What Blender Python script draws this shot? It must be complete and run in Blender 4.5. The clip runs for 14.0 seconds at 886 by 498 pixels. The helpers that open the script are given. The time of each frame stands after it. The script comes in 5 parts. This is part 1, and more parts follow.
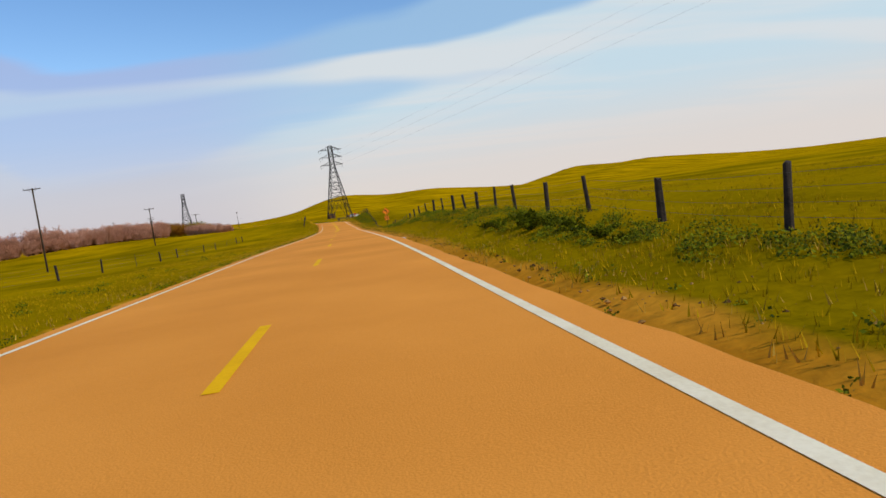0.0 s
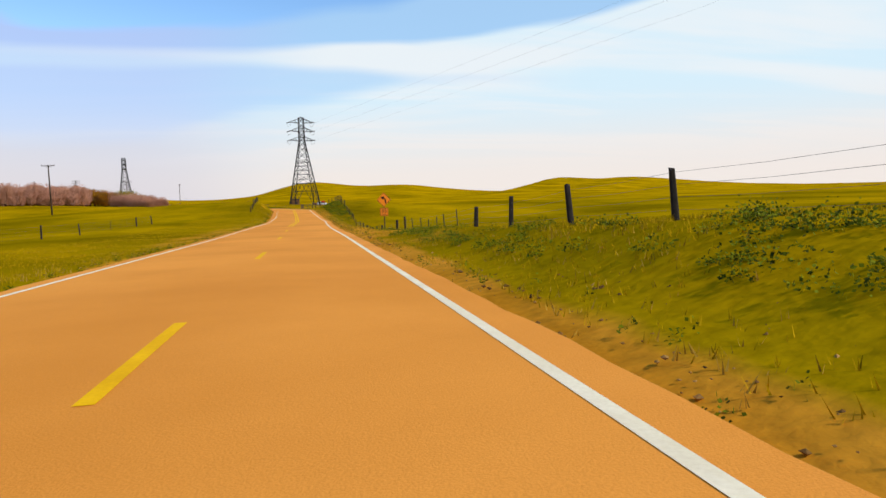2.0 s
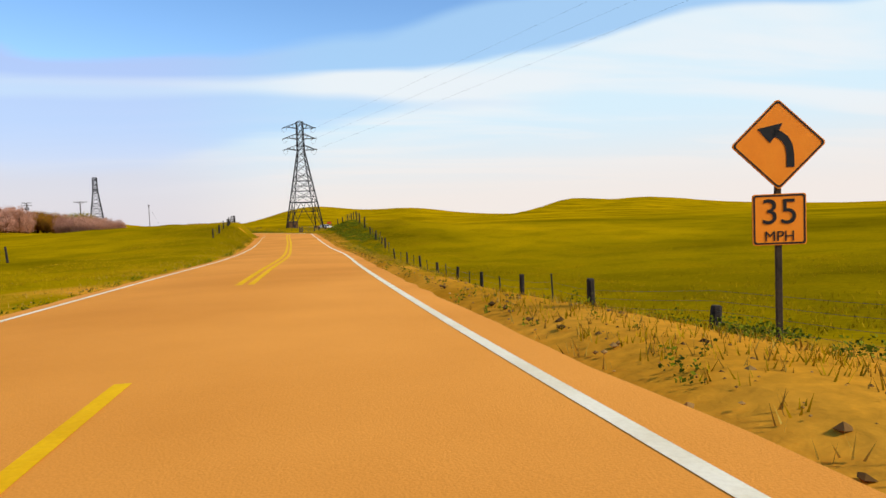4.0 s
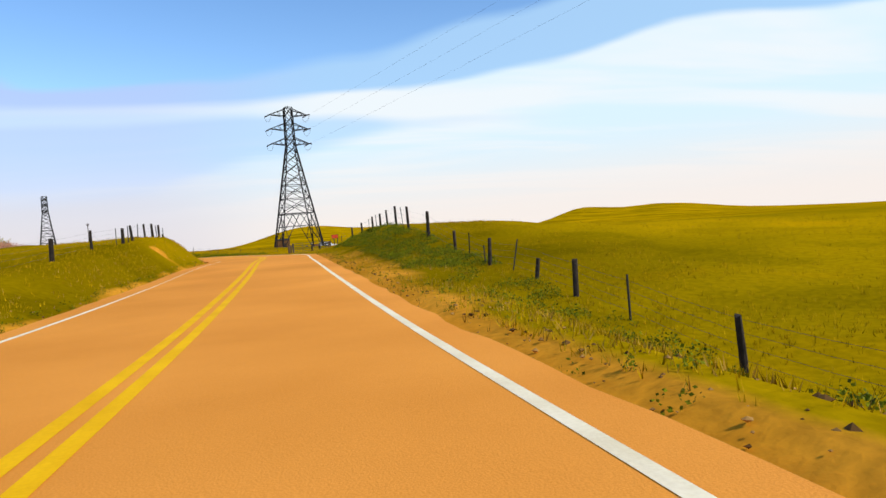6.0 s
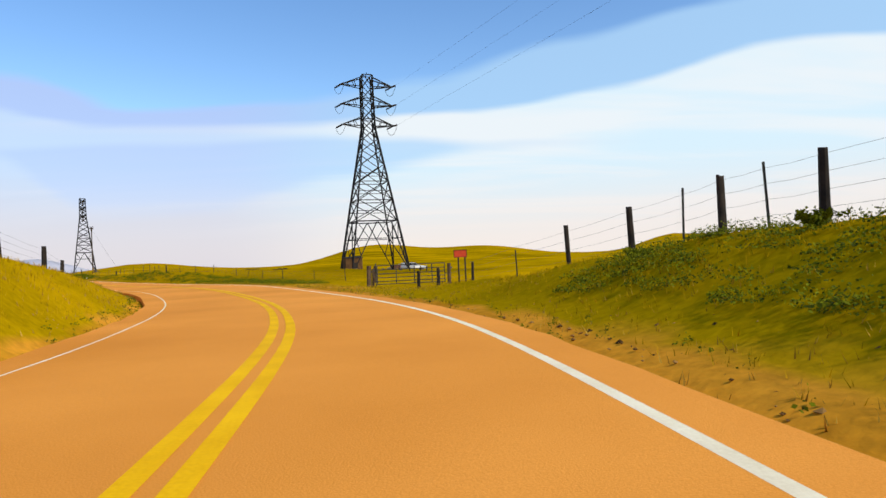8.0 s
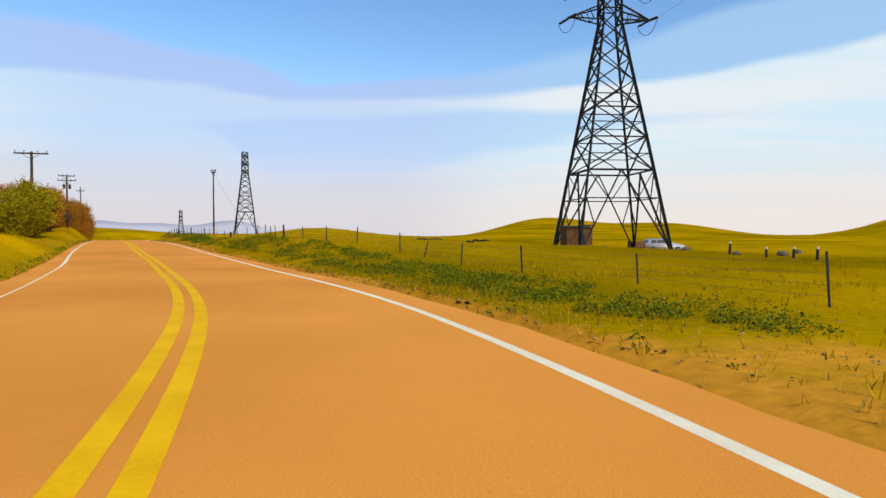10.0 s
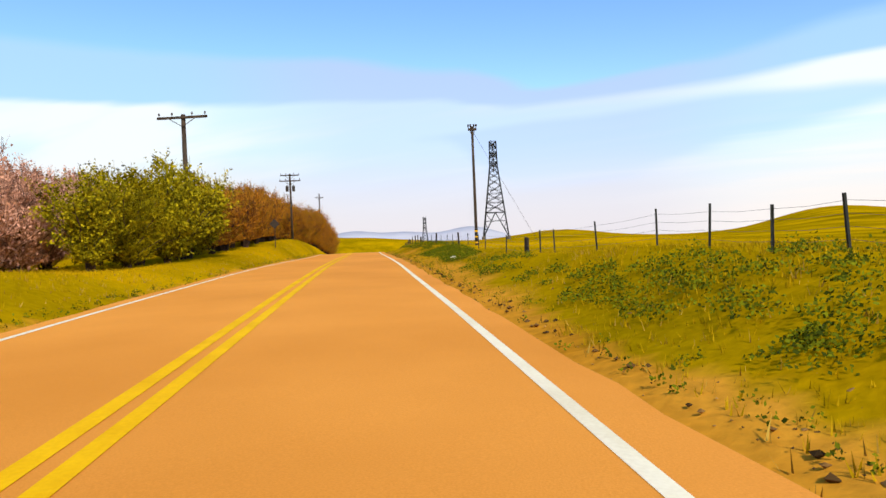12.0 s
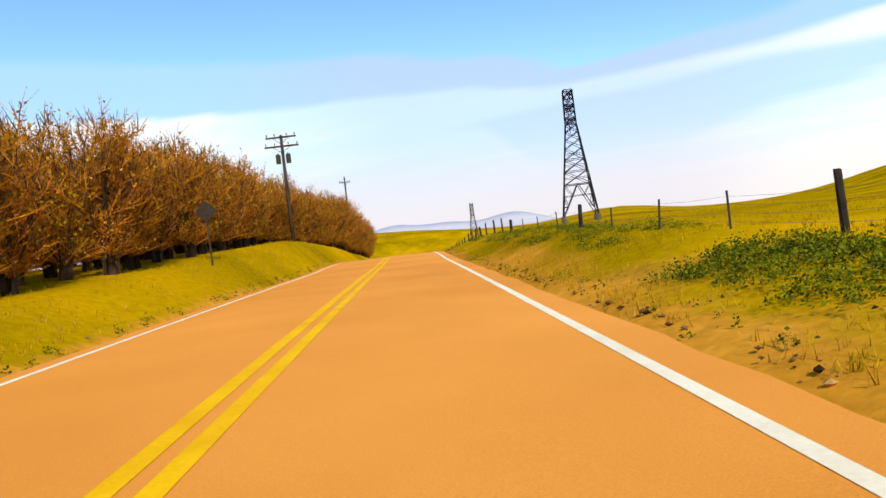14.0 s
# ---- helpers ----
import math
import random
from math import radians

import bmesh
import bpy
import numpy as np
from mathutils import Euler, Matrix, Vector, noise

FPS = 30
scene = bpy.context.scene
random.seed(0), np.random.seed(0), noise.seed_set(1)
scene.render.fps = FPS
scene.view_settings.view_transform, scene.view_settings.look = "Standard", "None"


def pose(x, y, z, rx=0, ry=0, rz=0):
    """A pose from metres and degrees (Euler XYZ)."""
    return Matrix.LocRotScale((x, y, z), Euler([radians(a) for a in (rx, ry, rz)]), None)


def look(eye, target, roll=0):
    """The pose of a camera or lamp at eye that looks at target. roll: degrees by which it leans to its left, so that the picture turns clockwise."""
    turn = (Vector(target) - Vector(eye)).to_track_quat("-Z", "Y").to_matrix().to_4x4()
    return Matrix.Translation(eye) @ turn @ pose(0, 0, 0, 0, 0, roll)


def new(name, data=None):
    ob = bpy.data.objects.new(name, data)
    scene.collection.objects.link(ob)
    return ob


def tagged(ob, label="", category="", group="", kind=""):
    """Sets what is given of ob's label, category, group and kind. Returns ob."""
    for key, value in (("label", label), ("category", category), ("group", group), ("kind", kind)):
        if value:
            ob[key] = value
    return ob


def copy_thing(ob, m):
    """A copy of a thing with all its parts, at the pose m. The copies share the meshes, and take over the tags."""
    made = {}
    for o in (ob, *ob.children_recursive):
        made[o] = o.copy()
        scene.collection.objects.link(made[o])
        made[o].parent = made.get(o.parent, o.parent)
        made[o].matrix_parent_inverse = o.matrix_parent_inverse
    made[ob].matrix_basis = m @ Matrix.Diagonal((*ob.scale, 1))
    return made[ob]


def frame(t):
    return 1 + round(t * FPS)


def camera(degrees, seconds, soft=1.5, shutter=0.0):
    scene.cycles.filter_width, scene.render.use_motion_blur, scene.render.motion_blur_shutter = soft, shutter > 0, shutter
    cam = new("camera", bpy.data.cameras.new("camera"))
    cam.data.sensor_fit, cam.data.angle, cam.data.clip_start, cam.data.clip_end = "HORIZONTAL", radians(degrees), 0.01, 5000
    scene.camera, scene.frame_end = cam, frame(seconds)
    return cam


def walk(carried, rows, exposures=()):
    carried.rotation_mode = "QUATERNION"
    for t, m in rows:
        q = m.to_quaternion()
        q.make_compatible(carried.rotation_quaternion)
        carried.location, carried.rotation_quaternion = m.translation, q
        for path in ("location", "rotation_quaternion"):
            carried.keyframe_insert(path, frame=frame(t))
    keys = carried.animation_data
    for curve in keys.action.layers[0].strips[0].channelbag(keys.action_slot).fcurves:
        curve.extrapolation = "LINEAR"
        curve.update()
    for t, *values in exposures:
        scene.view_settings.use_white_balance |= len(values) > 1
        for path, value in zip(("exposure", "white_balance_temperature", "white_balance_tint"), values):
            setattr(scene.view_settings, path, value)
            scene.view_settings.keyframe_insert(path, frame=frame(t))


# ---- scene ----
cam = camera(68.1, 14.0)
PATH = [
    (0, (0.050, -2.958, 1.305), (1.236, 6.934, 0.450), -7.83),
    (0.5, (-0.066, 8.055, 1.066), (0.013, 18.022, 0.255), -4.47),
    (1, (-0.113, 18.988, 0.834), (-0.090, 28.988, 0.790), -1.01),
    (1.5, (-0.363, 30.083, 0.614), (0.885, 39.993, 0.123), -1.02),
    (2, (-0.549, 41.241, 0.318), (1.176, 51.050, -0.582), -1.72),
    (2.5, (-0.948, 52.559, 0.005), (0.947, 62.362, -0.539), -0.69),
    (3, (-1.007, 63.912, -0.354), (0.908, 73.716, -0.815), -1.27),
    (3.5, (-1.515, 75.402, -0.739), (0.279, 85.199, -1.640), -1.43),
    (4, (-1.772, 86.769, -1.067), (-0.042, 96.604, -1.599), -2.39),
    (4.5, (-2.109, 98.443, -1.336), (-0.332, 108.271, -1.839), -2.31),
    (5, (-2.362, 110.323, -1.617), (-0.561, 120.149, -2.056), -2.98),
    (5.5, (-2.496, 122.244, -1.897), (-0.677, 132.071, -2.255), -3.77),
    (6, (-2.762, 134.076, -2.125), (-0.974, 143.911, -2.410), -4.44),
    (6.5, (-3.274, 145.625, -2.254), (-1.436, 155.450, -2.559), -4.74),
    (7, (-4.074, 156.697, -2.230), (-2.373, 166.543, -1.836), -3.91),
    (7.5, (-4.830, 167.238, -2.094), (-3.664, 177.166, -1.832), -3.60),
    (8, (-5.730, 177.361, -1.977), (-4.893, 187.326, -1.864), -2.60),
    (8.5, (-7.090, 186.985, -1.975), (-6.584, 196.972, -1.975), -1.20),
    (9, (-8.950, 196.146, -2.032), (-8.793, 206.145, -2.093), 0.50),
    (9.3, (-10.344, 201.477, -2.090), (-10.475, 211.476, -2.169), 1.40),
    (9.5, (-11.320, 204.967, -2.112), (-11.811, 214.954, -2.209), 1.60),
    (10, (-13.704, 213.517, -2.142), (-15.342, 223.379, -2.373), -0.18),
    (10.5, (-17.369, 222.294, -2.124), (-20.485, 231.785, -2.576), -2.02),
    (11, (-22.103, 230.335, -2.071), (-26.623, 239.233, -2.704), -2.88),
    (11.5, (-27.327, 237.934, -1.989), (-32.471, 246.495, -2.487), -2.25),
    (12, (-32.260, 244.747, -1.924), (-37.221, 253.429, -2.049), -2.38),
    (12.5, (-37.449, 251.505, -1.863), (-42.080, 260.368, -1.886), -2.70),
    (13, (-42.133, 257.844, -1.894), (-46.702, 266.739, -1.866), -2.63),
    (13.5, (-47.790, 265.216, -1.680), (-52.409, 274.084, -1.831), -3.56),
    (14, (-53.236, 272.726, -1.682), (-58.760, 281.059, -1.922), -6.60),
]
walk(cam, [(t, look(eye, target, roll)) for t, eye, target, roll in PATH], exposures=[(0.0, -0.38), (0.9, -0.22), (2.0, -0.09), (4.2, -0.08), (6.5, 0.0), (9.3, -0.12), (10.8, -0.14), (12.3, 0.16), (14.0, 0.19)])

# ---------------------------------------------------------------- world and light
SUN_ELEV, SUN_AZ = radians(38), radians(128)      # azimuth from +y towards +x
world = bpy.data.worlds.new("world")
scene.world = world
world.use_nodes = True


def build_sky():
    nt = world.node_tree
    nt.nodes.clear()
    n, ln = nt.nodes.new, nt.links.new

    def math_node(op, a, b=None, clamp=False):
        m = n("ShaderNodeMath")
        m.operation, m.use_clamp = op, clamp
        for i, v in enumerate((a, b)):
            if v is None:
                continue
            if isinstance(v, (int, float)):
                m.inputs[i].default_value = v
            else:
                ln(v, m.inputs[i])
        return m.outputs[0]

    out, bg = n("ShaderNodeOutputWorld"), n("ShaderNodeBackground")
    sky = n("ShaderNodeTexSky")
    sky.sky_type, sky.sun_disc = "NISHITA", False
    sky.sun_elevation, sky.sun_rotation = SUN_ELEV, SUN_AZ
    sky.altitude, sky.air_density, sky.dust_density, sky.ozone_density = 50, 1.0, 0.6, 1.5
    hue = n("ShaderNodeHueSaturation")
    hue.inputs["Saturation"].default_value, hue.inputs["Value"].default_value, hue.inputs["Hue"].default_value = 1.22, 2.08, 0.504
    ln(sky.outputs[0], hue.inputs["Color"])
    co = n("ShaderNodeTexCoord")
    sep = n("ShaderNodeSeparateXYZ")
    ln(co.outputs["Generated"], sep.inputs[0])
    x, y, z = sep.outputs
    up = math_node("MAXIMUM", z, 0.0)
    den = math_node("ADD", up, 0.10)
    cx, cy = math_node("DIVIDE", x, den), math_node("DIVIDE", y, den)
    # direction in degrees
    deg = 57.2958
    el = math_node("MULTIPLY", math_node("ARCSINE", z), deg)
    az = math_node("MULTIPLY", math_node("ARCTAN2", x, y), deg)
    comb = n("ShaderNodeCombineXYZ")
    ln(cx, comb.inputs[0]), ln(cy, comb.inputs[1])
    turn = n("ShaderNodeMapping")
    turn.inputs["Rotation"].default_value = (0, 0, radians(28))
    turn.inputs["Scale"].default_value = (0.30, 0.9, 1)
    ln(comb.outputs[0], turn.inputs[0])
    drift = n("ShaderNodeTexNoise")
    drift.inputs["Scale"].default_value, drift.inputs["Detail"].default_value = 1.3, 4
    drift.inputs["Roughness"].default_value, drift.inputs["Distortion"].default_value = 0.5, 0.4
    ln(turn.outputs[0], drift.inputs["Vector"])
    wander = math_node("SUBTRACT", drift.outputs["Fac"], 0.5)

    def edge(points, width, wobble):
        """1 below a cloud bank's upper edge, which rises and falls round the horizon, 0 above it."""
        pos = n("ShaderNodeMapRange")
        pos.inputs[1].default_value, pos.inputs[2].default_value = -90, 90
        ln(az, pos.inputs[0])
        r = n("ShaderNodeValToRGB")
        r.color_ramp.interpolation = "EASE"
        e = r.color_ramp.elements
        while len(e) < len(points):
            e.new(0.5)
        for q, (a_, v) in zip(e, points):
            q.position, q.color = (a_ + 90) / 180, (v / 40, v / 40, v / 40, 1)
        ln(pos.outputs[0], r.inputs[0])
        line = math_node("ADD", math_node("MULTIPLY", r.outputs[0], 40.0), math_node("MULTIPLY", wander, wobble))
        m = n("ShaderNodeMapRange")
        m.interpolation_type = "SMOOTHSTEP"
        m.inputs[1].default_value, m.inputs[2].default_value = -width, width
        ln(math_node("SUBTRACT", line, el), m.inputs[0])
        return m.outputs[0]

    def tint(fac, under, colour):
        m = n("ShaderNodeMix")
        m.data_type = "RGBA"
        ln(fac, m.inputs["Factor"]), ln(under, m.inputs["A"])
        if isinstance(colour, tuple):
            m.inputs["B"].default_value = (*colour, 1)
        else:
            ln(colour, m.inputs["B"])
        return m.outputs["Result"]

    veil = edge(((-90, 16), (-62, 15.5), (-40, 15.6), (-28, 14.6), (-20, 12.6), (-8, 13.4), (4, 14.9), (16, 17.2), (30, 19), (90, 21)), 0.55, 3.0)
    bank = edge(((-90, 11), (-55, 11.4), (-40, 12.4), (-30, 12.2), (-23, 11.2), (-7, 11.4), (7, 12.2), (20, 13.4), (32, 15.1), (44, 13.9), (90, 15)), 0.40, 2.4)
    gap_top = edge(((-90, 8), (-40, 8.6), (-18, 10.0), (-6, 10.6), (1, 10.2), (10, 9.4), (30, 8.5), (90, 8)), 0.45, 1.6)
    gap_low = edge(((-90, 12), (-40, 12), (-30, 9), (-23, 4.6), (-14, 5.0), (-4, 7.3), (9, 9.2), (30, 9.5), (90, 9)), 0.8, 2.0)
    # a gap in the bank lets the blue through; the veil and the gap keep a thin haze
    gap = math_node("MULTIPLY", gap_top, math_node("SUBTRACT", 1.0, gap_low), True)
    white = math_node("MULTIPLY", bank, math_node("SUBTRACT", 1.0, math_node("MULTIPLY", gap, 0.70)), True)
    # paler streaks inside the bank
    streak = n("ShaderNodeMapRange")
    streak.interpolation_type = "SMOOTHSTEP"
    streak.inputs[1].default_value, streak.inputs[2].default_value = 0.42, 0.62
    ln(drift.outputs["Fac"], streak.inputs[0])
    cool = n("ShaderNodeMix")
    cool.data_type = "RGBA"
    cool.inputs["A"].default_value, cool.inputs["B"].default_value = (7.3, 9.2, 10.4, 1), (8.8, 9.5, 10.0, 1)
    ln(streak.outputs[0], cool.inputs["Factor"])
    # warm and pale along the horizon
    haze = n("ShaderNodeMapRange")
    haze.interpolation_type = "SMOOTHSTEP"
    haze.inputs[1].default_value, haze.inputs[2].default_value = 8.5, 0.5
    ln(el, haze.inputs[0])
    body = tint(haze.outputs[0], cool.outputs["Result"], (9.5, 8.75, 8.3))
    # a peach-grey murk low in the west of the road's line
    murk = n("ShaderNodeMapRange")
    murk.interpolation_type = "SMOOTHSTEP"
    murk.inputs[1].default_value, murk.inputs[2].default_value = -4, -16
    ln(az, murk.inputs[0])
    low = n("ShaderNodeMapRange")
    low.interpolation_type = "SMOOTHSTEP"
    low.inputs[1].default_value, low.inputs[2].default_value = 9.0, 2.0
    ln(math_node("ADD", el, math_node("MULTIPLY", wander, 6.0)), low.inputs[0])
    murky = math_node("MULTIPLY", math_node("MULTIPLY", murk.outputs[0], low.outputs[0]), 0.75)
    body = tint(murky, body, (7.9, 6.9, 6.6))
    # towards the west the bank thins out into a lilac veil
    west = n("ShaderNodeMapRange")
    west.interpolation_type = "SMOOTHSTEP"
    west.inputs[1].default_value, west.inputs[2].default_value = 2, -15
    ln(az, west.inputs[0])
    past = n("ShaderNodeMapRange")
    past.interpolation_type = "SMOOTHSTEP"
    past.inputs[1].default_value, past.inputs[2].default_value = -54, -36
    ln(az, past.inputs[0])
    west = math_node("MULTIPLY", west.outputs[0], past.outputs[0])
    white = math_node("MULTIPLY", white, math_node("SUBTRACT", 1.0, math_node("MULTIPLY", west, 0.55)), True)
    lilac = n("ShaderNodeMix")
    lilac.data_type = "RGBA"
    lilac.inputs["A"].default_value, lilac.inputs["B"].default_value = (4.4, 6.9, 9.8, 1), (5.0, 6.2, 9.6, 1)
    ln(west, lilac.inputs["Factor"])
    thin = tint(math_node("MULTIPLY", veil, 0.80), hue.outputs[0], lilac.outputs["Result"])
    thin = tint(math_node("MULTIPLY", haze.outputs[0], 0.6), thin, (8.4, 7.9, 8.4))
    mix = n("ShaderNodeMix")
    mix.data_type = "RGBA"
    ln(white, mix.inputs["Factor"])
    ln(thin, mix.inputs["A"]), ln(body, mix.inputs["B"])
    ln(mix.outputs["Result"], bg.inputs["Color"])
    bg.inputs["Strength"].default_value = 0.10
    ln(bg.outputs[0], out.inputs[0])


build_sky()
sun = new("sun", bpy.data.lights.new("sun", "SUN"))
sun.data.energy, sun.data.angle, sun.data.color = 3.6, radians(5), (1.0, 0.88, 0.70)
sun.matrix_world = look((0, 0, 60), (-60 * math.sin(SUN_AZ) * math.cos(SUN_ELEV), -60 * math.cos(SUN_AZ) * math.cos(SUN_ELEV), 60 - 60 * math.sin(SUN_ELEV)))


# ---------------------------------------------------------------- materials
def surface(name, dark, light, scale=4.0, rough=0.85, bump=0.3, fine=40.0, metal=0.0, spec=0.3, vary=0.0):
    """Two colours mixed by coarse and fine noise, with a fine relief. vary: how far each object's own shade differs."""
    m = bpy.data.materials.new(name)
    m.use_nodes = True
    nt = m.node_tree
    n, ln = nt.nodes.new, nt.links.new
    b = nt.nodes["Principled BSDF"]
    co = n("ShaderNodeTexCoord")
    a, f = n("ShaderNodeTexNoise"), n("ShaderNodeTexNoise")
    for t, s in ((a, scale), (f, fine)):
        t.inputs["Scale"].default_value, t.inputs["Detail"].default_value = s, 4
        ln(co.outputs["Object"], t.inputs["Vector"])
    mx = n("ShaderNodeMath")
    mx.operation = "MULTIPLY_ADD"
    ln(f.outputs["Fac"], mx.inputs[0])
    mx.inputs[1].default_value = 0.55
    ln(a.outputs["Fac"], mx.inputs[2])
    r = n("ShaderNodeValToRGB")
    r.color_ramp.elements[0].position, r.color_ramp.elements[1].position = 0.55, 1.0
    r.color_ramp.elements[0].color, r.color_ramp.elements[1].color = (*dark, 1), (*light, 1)
    ln(mx.outputs[0], r.inputs[0])
    col = r.outputs[0]
    if vary:
        oi, hs, mr = n("ShaderNodeObjectInfo"), n("ShaderNodeHueSaturation"), n("ShaderNodeMapRange")
        ln(oi.outputs["Random"], mr.inputs[0])
        mr.inputs[3].default_value, mr.inputs[4].default_value = 1 - vary, 1 + vary
        ln(mr.outputs[0], hs.inputs["Value"])
        ln(col, hs.inputs["Color"])
        col = hs.outputs[0]
    ln(col, b.inputs["Base Color"])
    b.inputs["Roughness"].default_value, b.inputs["Metallic"].default_value = rough, metal
    b.inputs["Specular IOR Level"].default_value = spec
    if bump:
        bp = n("ShaderNodeBump")
        bp.inputs["Strength"].default_value, bp.inputs["Distance"].default_value = bump, 0.02
        ln(f.outputs["Fac"], bp.inputs["Height"])
        ln(bp.outputs[0], b.inputs["Normal"])
    return m


def foliage(name, dark, light, rough=0.7):
    """Leaves and blades: the shade differs from piece to piece."""
    m = bpy.data.materials.new(name)
    m.use_nodes = True
    nt = m.node_tree
    n, ln = nt.nodes.new, nt.links.new
    b = nt.nodes["Principled BSDF"]
    g, r = n("ShaderNodeNewGeometry"), n("ShaderNodeValToRGB")
    r.color_ramp.elements[0].color, r.color_ramp.elements[1].color = (*dark, 1), (*light, 1)
    ln(g.outputs["Random Per Island"], r.inputs[0])
    ln(r.outputs[0], b.inputs["Base Color"])
    b.inputs["Roughness"].default_value, b.inputs["Specular IOR Level"].default_value = rough, 0.04
    return m


def ground_material():
    """Grass in uneven patches, bare orange earth where the attribute 'earth' says so."""
    m = bpy.data.materials.new("grassland")
    m.use_nodes = True
    nt = m.node_tree
    n, ln = nt.nodes.new, nt.links.new
    b = nt.nodes["Principled BSDF"]
    co = n("ShaderNodeTexCoord")
    tex = []
    for s, d in ((0.034, 3), (0.24, 3), (5.0, 5)):
        t = n("ShaderNodeTexNoise")
        t.inputs["Scale"].default_value, t.inputs["Detail"].default_value = s, d
        ln(co.outputs["Object"], t.inputs["Vector"])
        tex.append(t.outputs["Fac"])
    broad, patch, fine = tex

    def ramp(fac, *stops):
        r = n("ShaderNodeValToRGB")
        e = r.color_ramp.elements
        while len(e) < len(stops):
            e.new(0.5)
        for q, (p, c) in zip(e, stops):
            q.position, q.color = p, (*c, 1)
        ln(fac, r.inputs[0])
        return r.outputs[0]

    def mix(fac, a, c, mode="MIX"):
        x = n("ShaderNodeMix")
        x.data_type, x.blend_type = "RGBA", mode
        for v, s in ((fac, "Factor"), (a, "A"), (c, "B")):
            if isinstance(v, (int, float)):
                x.inputs[s].default_value = v
            else:
                ln(v, x.inputs[s])
        return x.outputs["Result"]

    grass = ramp(broad, (0.36, (0.185, 0.128, 0.0008)), (0.46, (0.265, 0.178, 0.001)), (0.54, (0.315, 0.208, 0.0012)), (0.66, (0.42, 0.262, 0.0015)))
    spots = ramp(patch, (0.40, (0.50, 0.56, 0.5)), (0.47, (0.95, 0.97, 1.0)), (0.58, (1.05, 1.03, 1.0)), (0.66, (1.35, 1.18, 1.0)))
    grass = mix(0.32, grass, spots, "MULTIPLY")
    # paler and yellower past the bend
    place = n("ShaderNodeSeparateXYZ")
    ln(co.outputs["Object"], place.inputs[0])
    past = n("ShaderNodeMapRange")
    past.interpolation_type = "SMOOTHSTEP"
    past.inputs[1].default_value, past.inputs[2].default_value = 195, 245
    ln(place.outputs["Y"], past.inputs[0])
    grass = mix(past.outputs[0], grass, mix(1.0, grass, ramp(patch, (0.0, (1.30, 1.24, 1.0)), (1.0, (1.42, 1.28, 1.0))), "MULTIPLY"))
    grain = ramp(fine, (0.32, (0.78, 0.78, 0.78)), (0.66, (1.12, 1.1, 1.05)))
    grass = mix(0.8, grass, grain, "MULTIPLY")
    earth = ramp(patch, (0.35, (0.46, 0.20, 0.010)), (0.62, (0.64, 0.29, 0.025)))
    earth = mix(0.8, earth, grain, "MULTIPLY")
    at = n("ShaderNodeAttribute")
    at.attribute_name = "earth"
    add = n("ShaderNodeMath")
    add.operation = "MULTIPLY_ADD"
    ln(patch, add.inputs[0])
    add.inputs[1].default_value = 0.9
    ln(at.outputs["Fac"], add.inputs[2])
    edge = n("ShaderNodeMapRange")
    edge.inputs[1].default_value, edge.inputs[2].default_value = 0.80, 1.05
    ln(add.outputs[0], edge.inputs[0])
    ln(mix(edge.outputs[0], grass, earth), b.inputs["Base Color"])
    b.inputs["Roughness"].default_value, b.inputs["Specular IOR Level"].default_value = 1.0, 0.0
    bp = n("ShaderNodeBump")
    bp.inputs["Strength"].default_value, bp.inputs["Distance"].default_value = 0.5, 0.06
    ln(fine, bp.inputs["Height"])
    ln(bp.outputs[0], b.inputs["Normal"])
    return m


M_GROUND = ground_material()
M_ROAD = surface("chip_seal", (0.70, 0.262, 0.034), (0.86, 0.345, 0.054), 0.22, 0.95, 0.35, 60.0, spec=0.04)
M_WHITE = surface("white_paint", (0.78, 0.68, 0.44), (0.92, 0.84, 0.60), 1.5, 0.8, 0.2, 25.0, spec=0.1)
M_YELLOW = surface("yellow_paint", (0.80, 0.41, 0.002), (0.95, 0.54, 0.003), 1.5, 0.85, 0.2, 25.0, spec=0.05)
M_STEEL = surface("weathered_steel", (0.008, 0.008, 0.009), (0.022, 0.022, 0.022), 2.0, 0.7, 0.1, 20.0, spec=0.2)
M_INSUL = surface("insulator_glaze", (0.03, 0.02, 0.018), (0.06, 0.04, 0.035), 6.0, 0.35, 0.0)
M_WOOD = surface("old_post_wood", (0.010, 0.008, 0.007), (0.040, 0.030, 0.022), 3.0, 0.9, 0.5, 30.0, vary=0.3)
M_GATEWOOD = surface("split_post_wood", (0.035, 0.022, 0.012), (0.17, 0.105, 0.055), 2.5, 0.9, 0.6, 25.0, vary=0.2)
M_POLE = surface("creosoted_wood", (0.020, 0.014, 0.009), (0.075, 0.050, 0.030), 1.5, 0.85, 0.4, 25.0)
M_TPOST = surface("painted_steel_stake", (0.010, 0.012, 0.010), (0.025, 0.028, 0.024), 6.0, 0.6, 0.1)
M_WIRE = surface("fence_wire", (0.06, 0.055, 0.05), (0.10, 0.09, 0.08), 8.0, 0.5, 0.0, metal=0.6)
M_CABLE = surface("line_cable", (0.02, 0.02, 0.022), (0.03, 0.03, 0.032), 1.0, 0.5, 0.0)
M_ORANGE = surface("orange_sheeting", (0.86, 0.250, 0.006), (0.92, 0.29, 0.009), 5.0, 0.5, 0.0)
M_BLACK = surface("black_ink", (0.006, 0.006, 0.006), (0.012, 0.012, 0.011), 9.0, 0.6, 0.0)
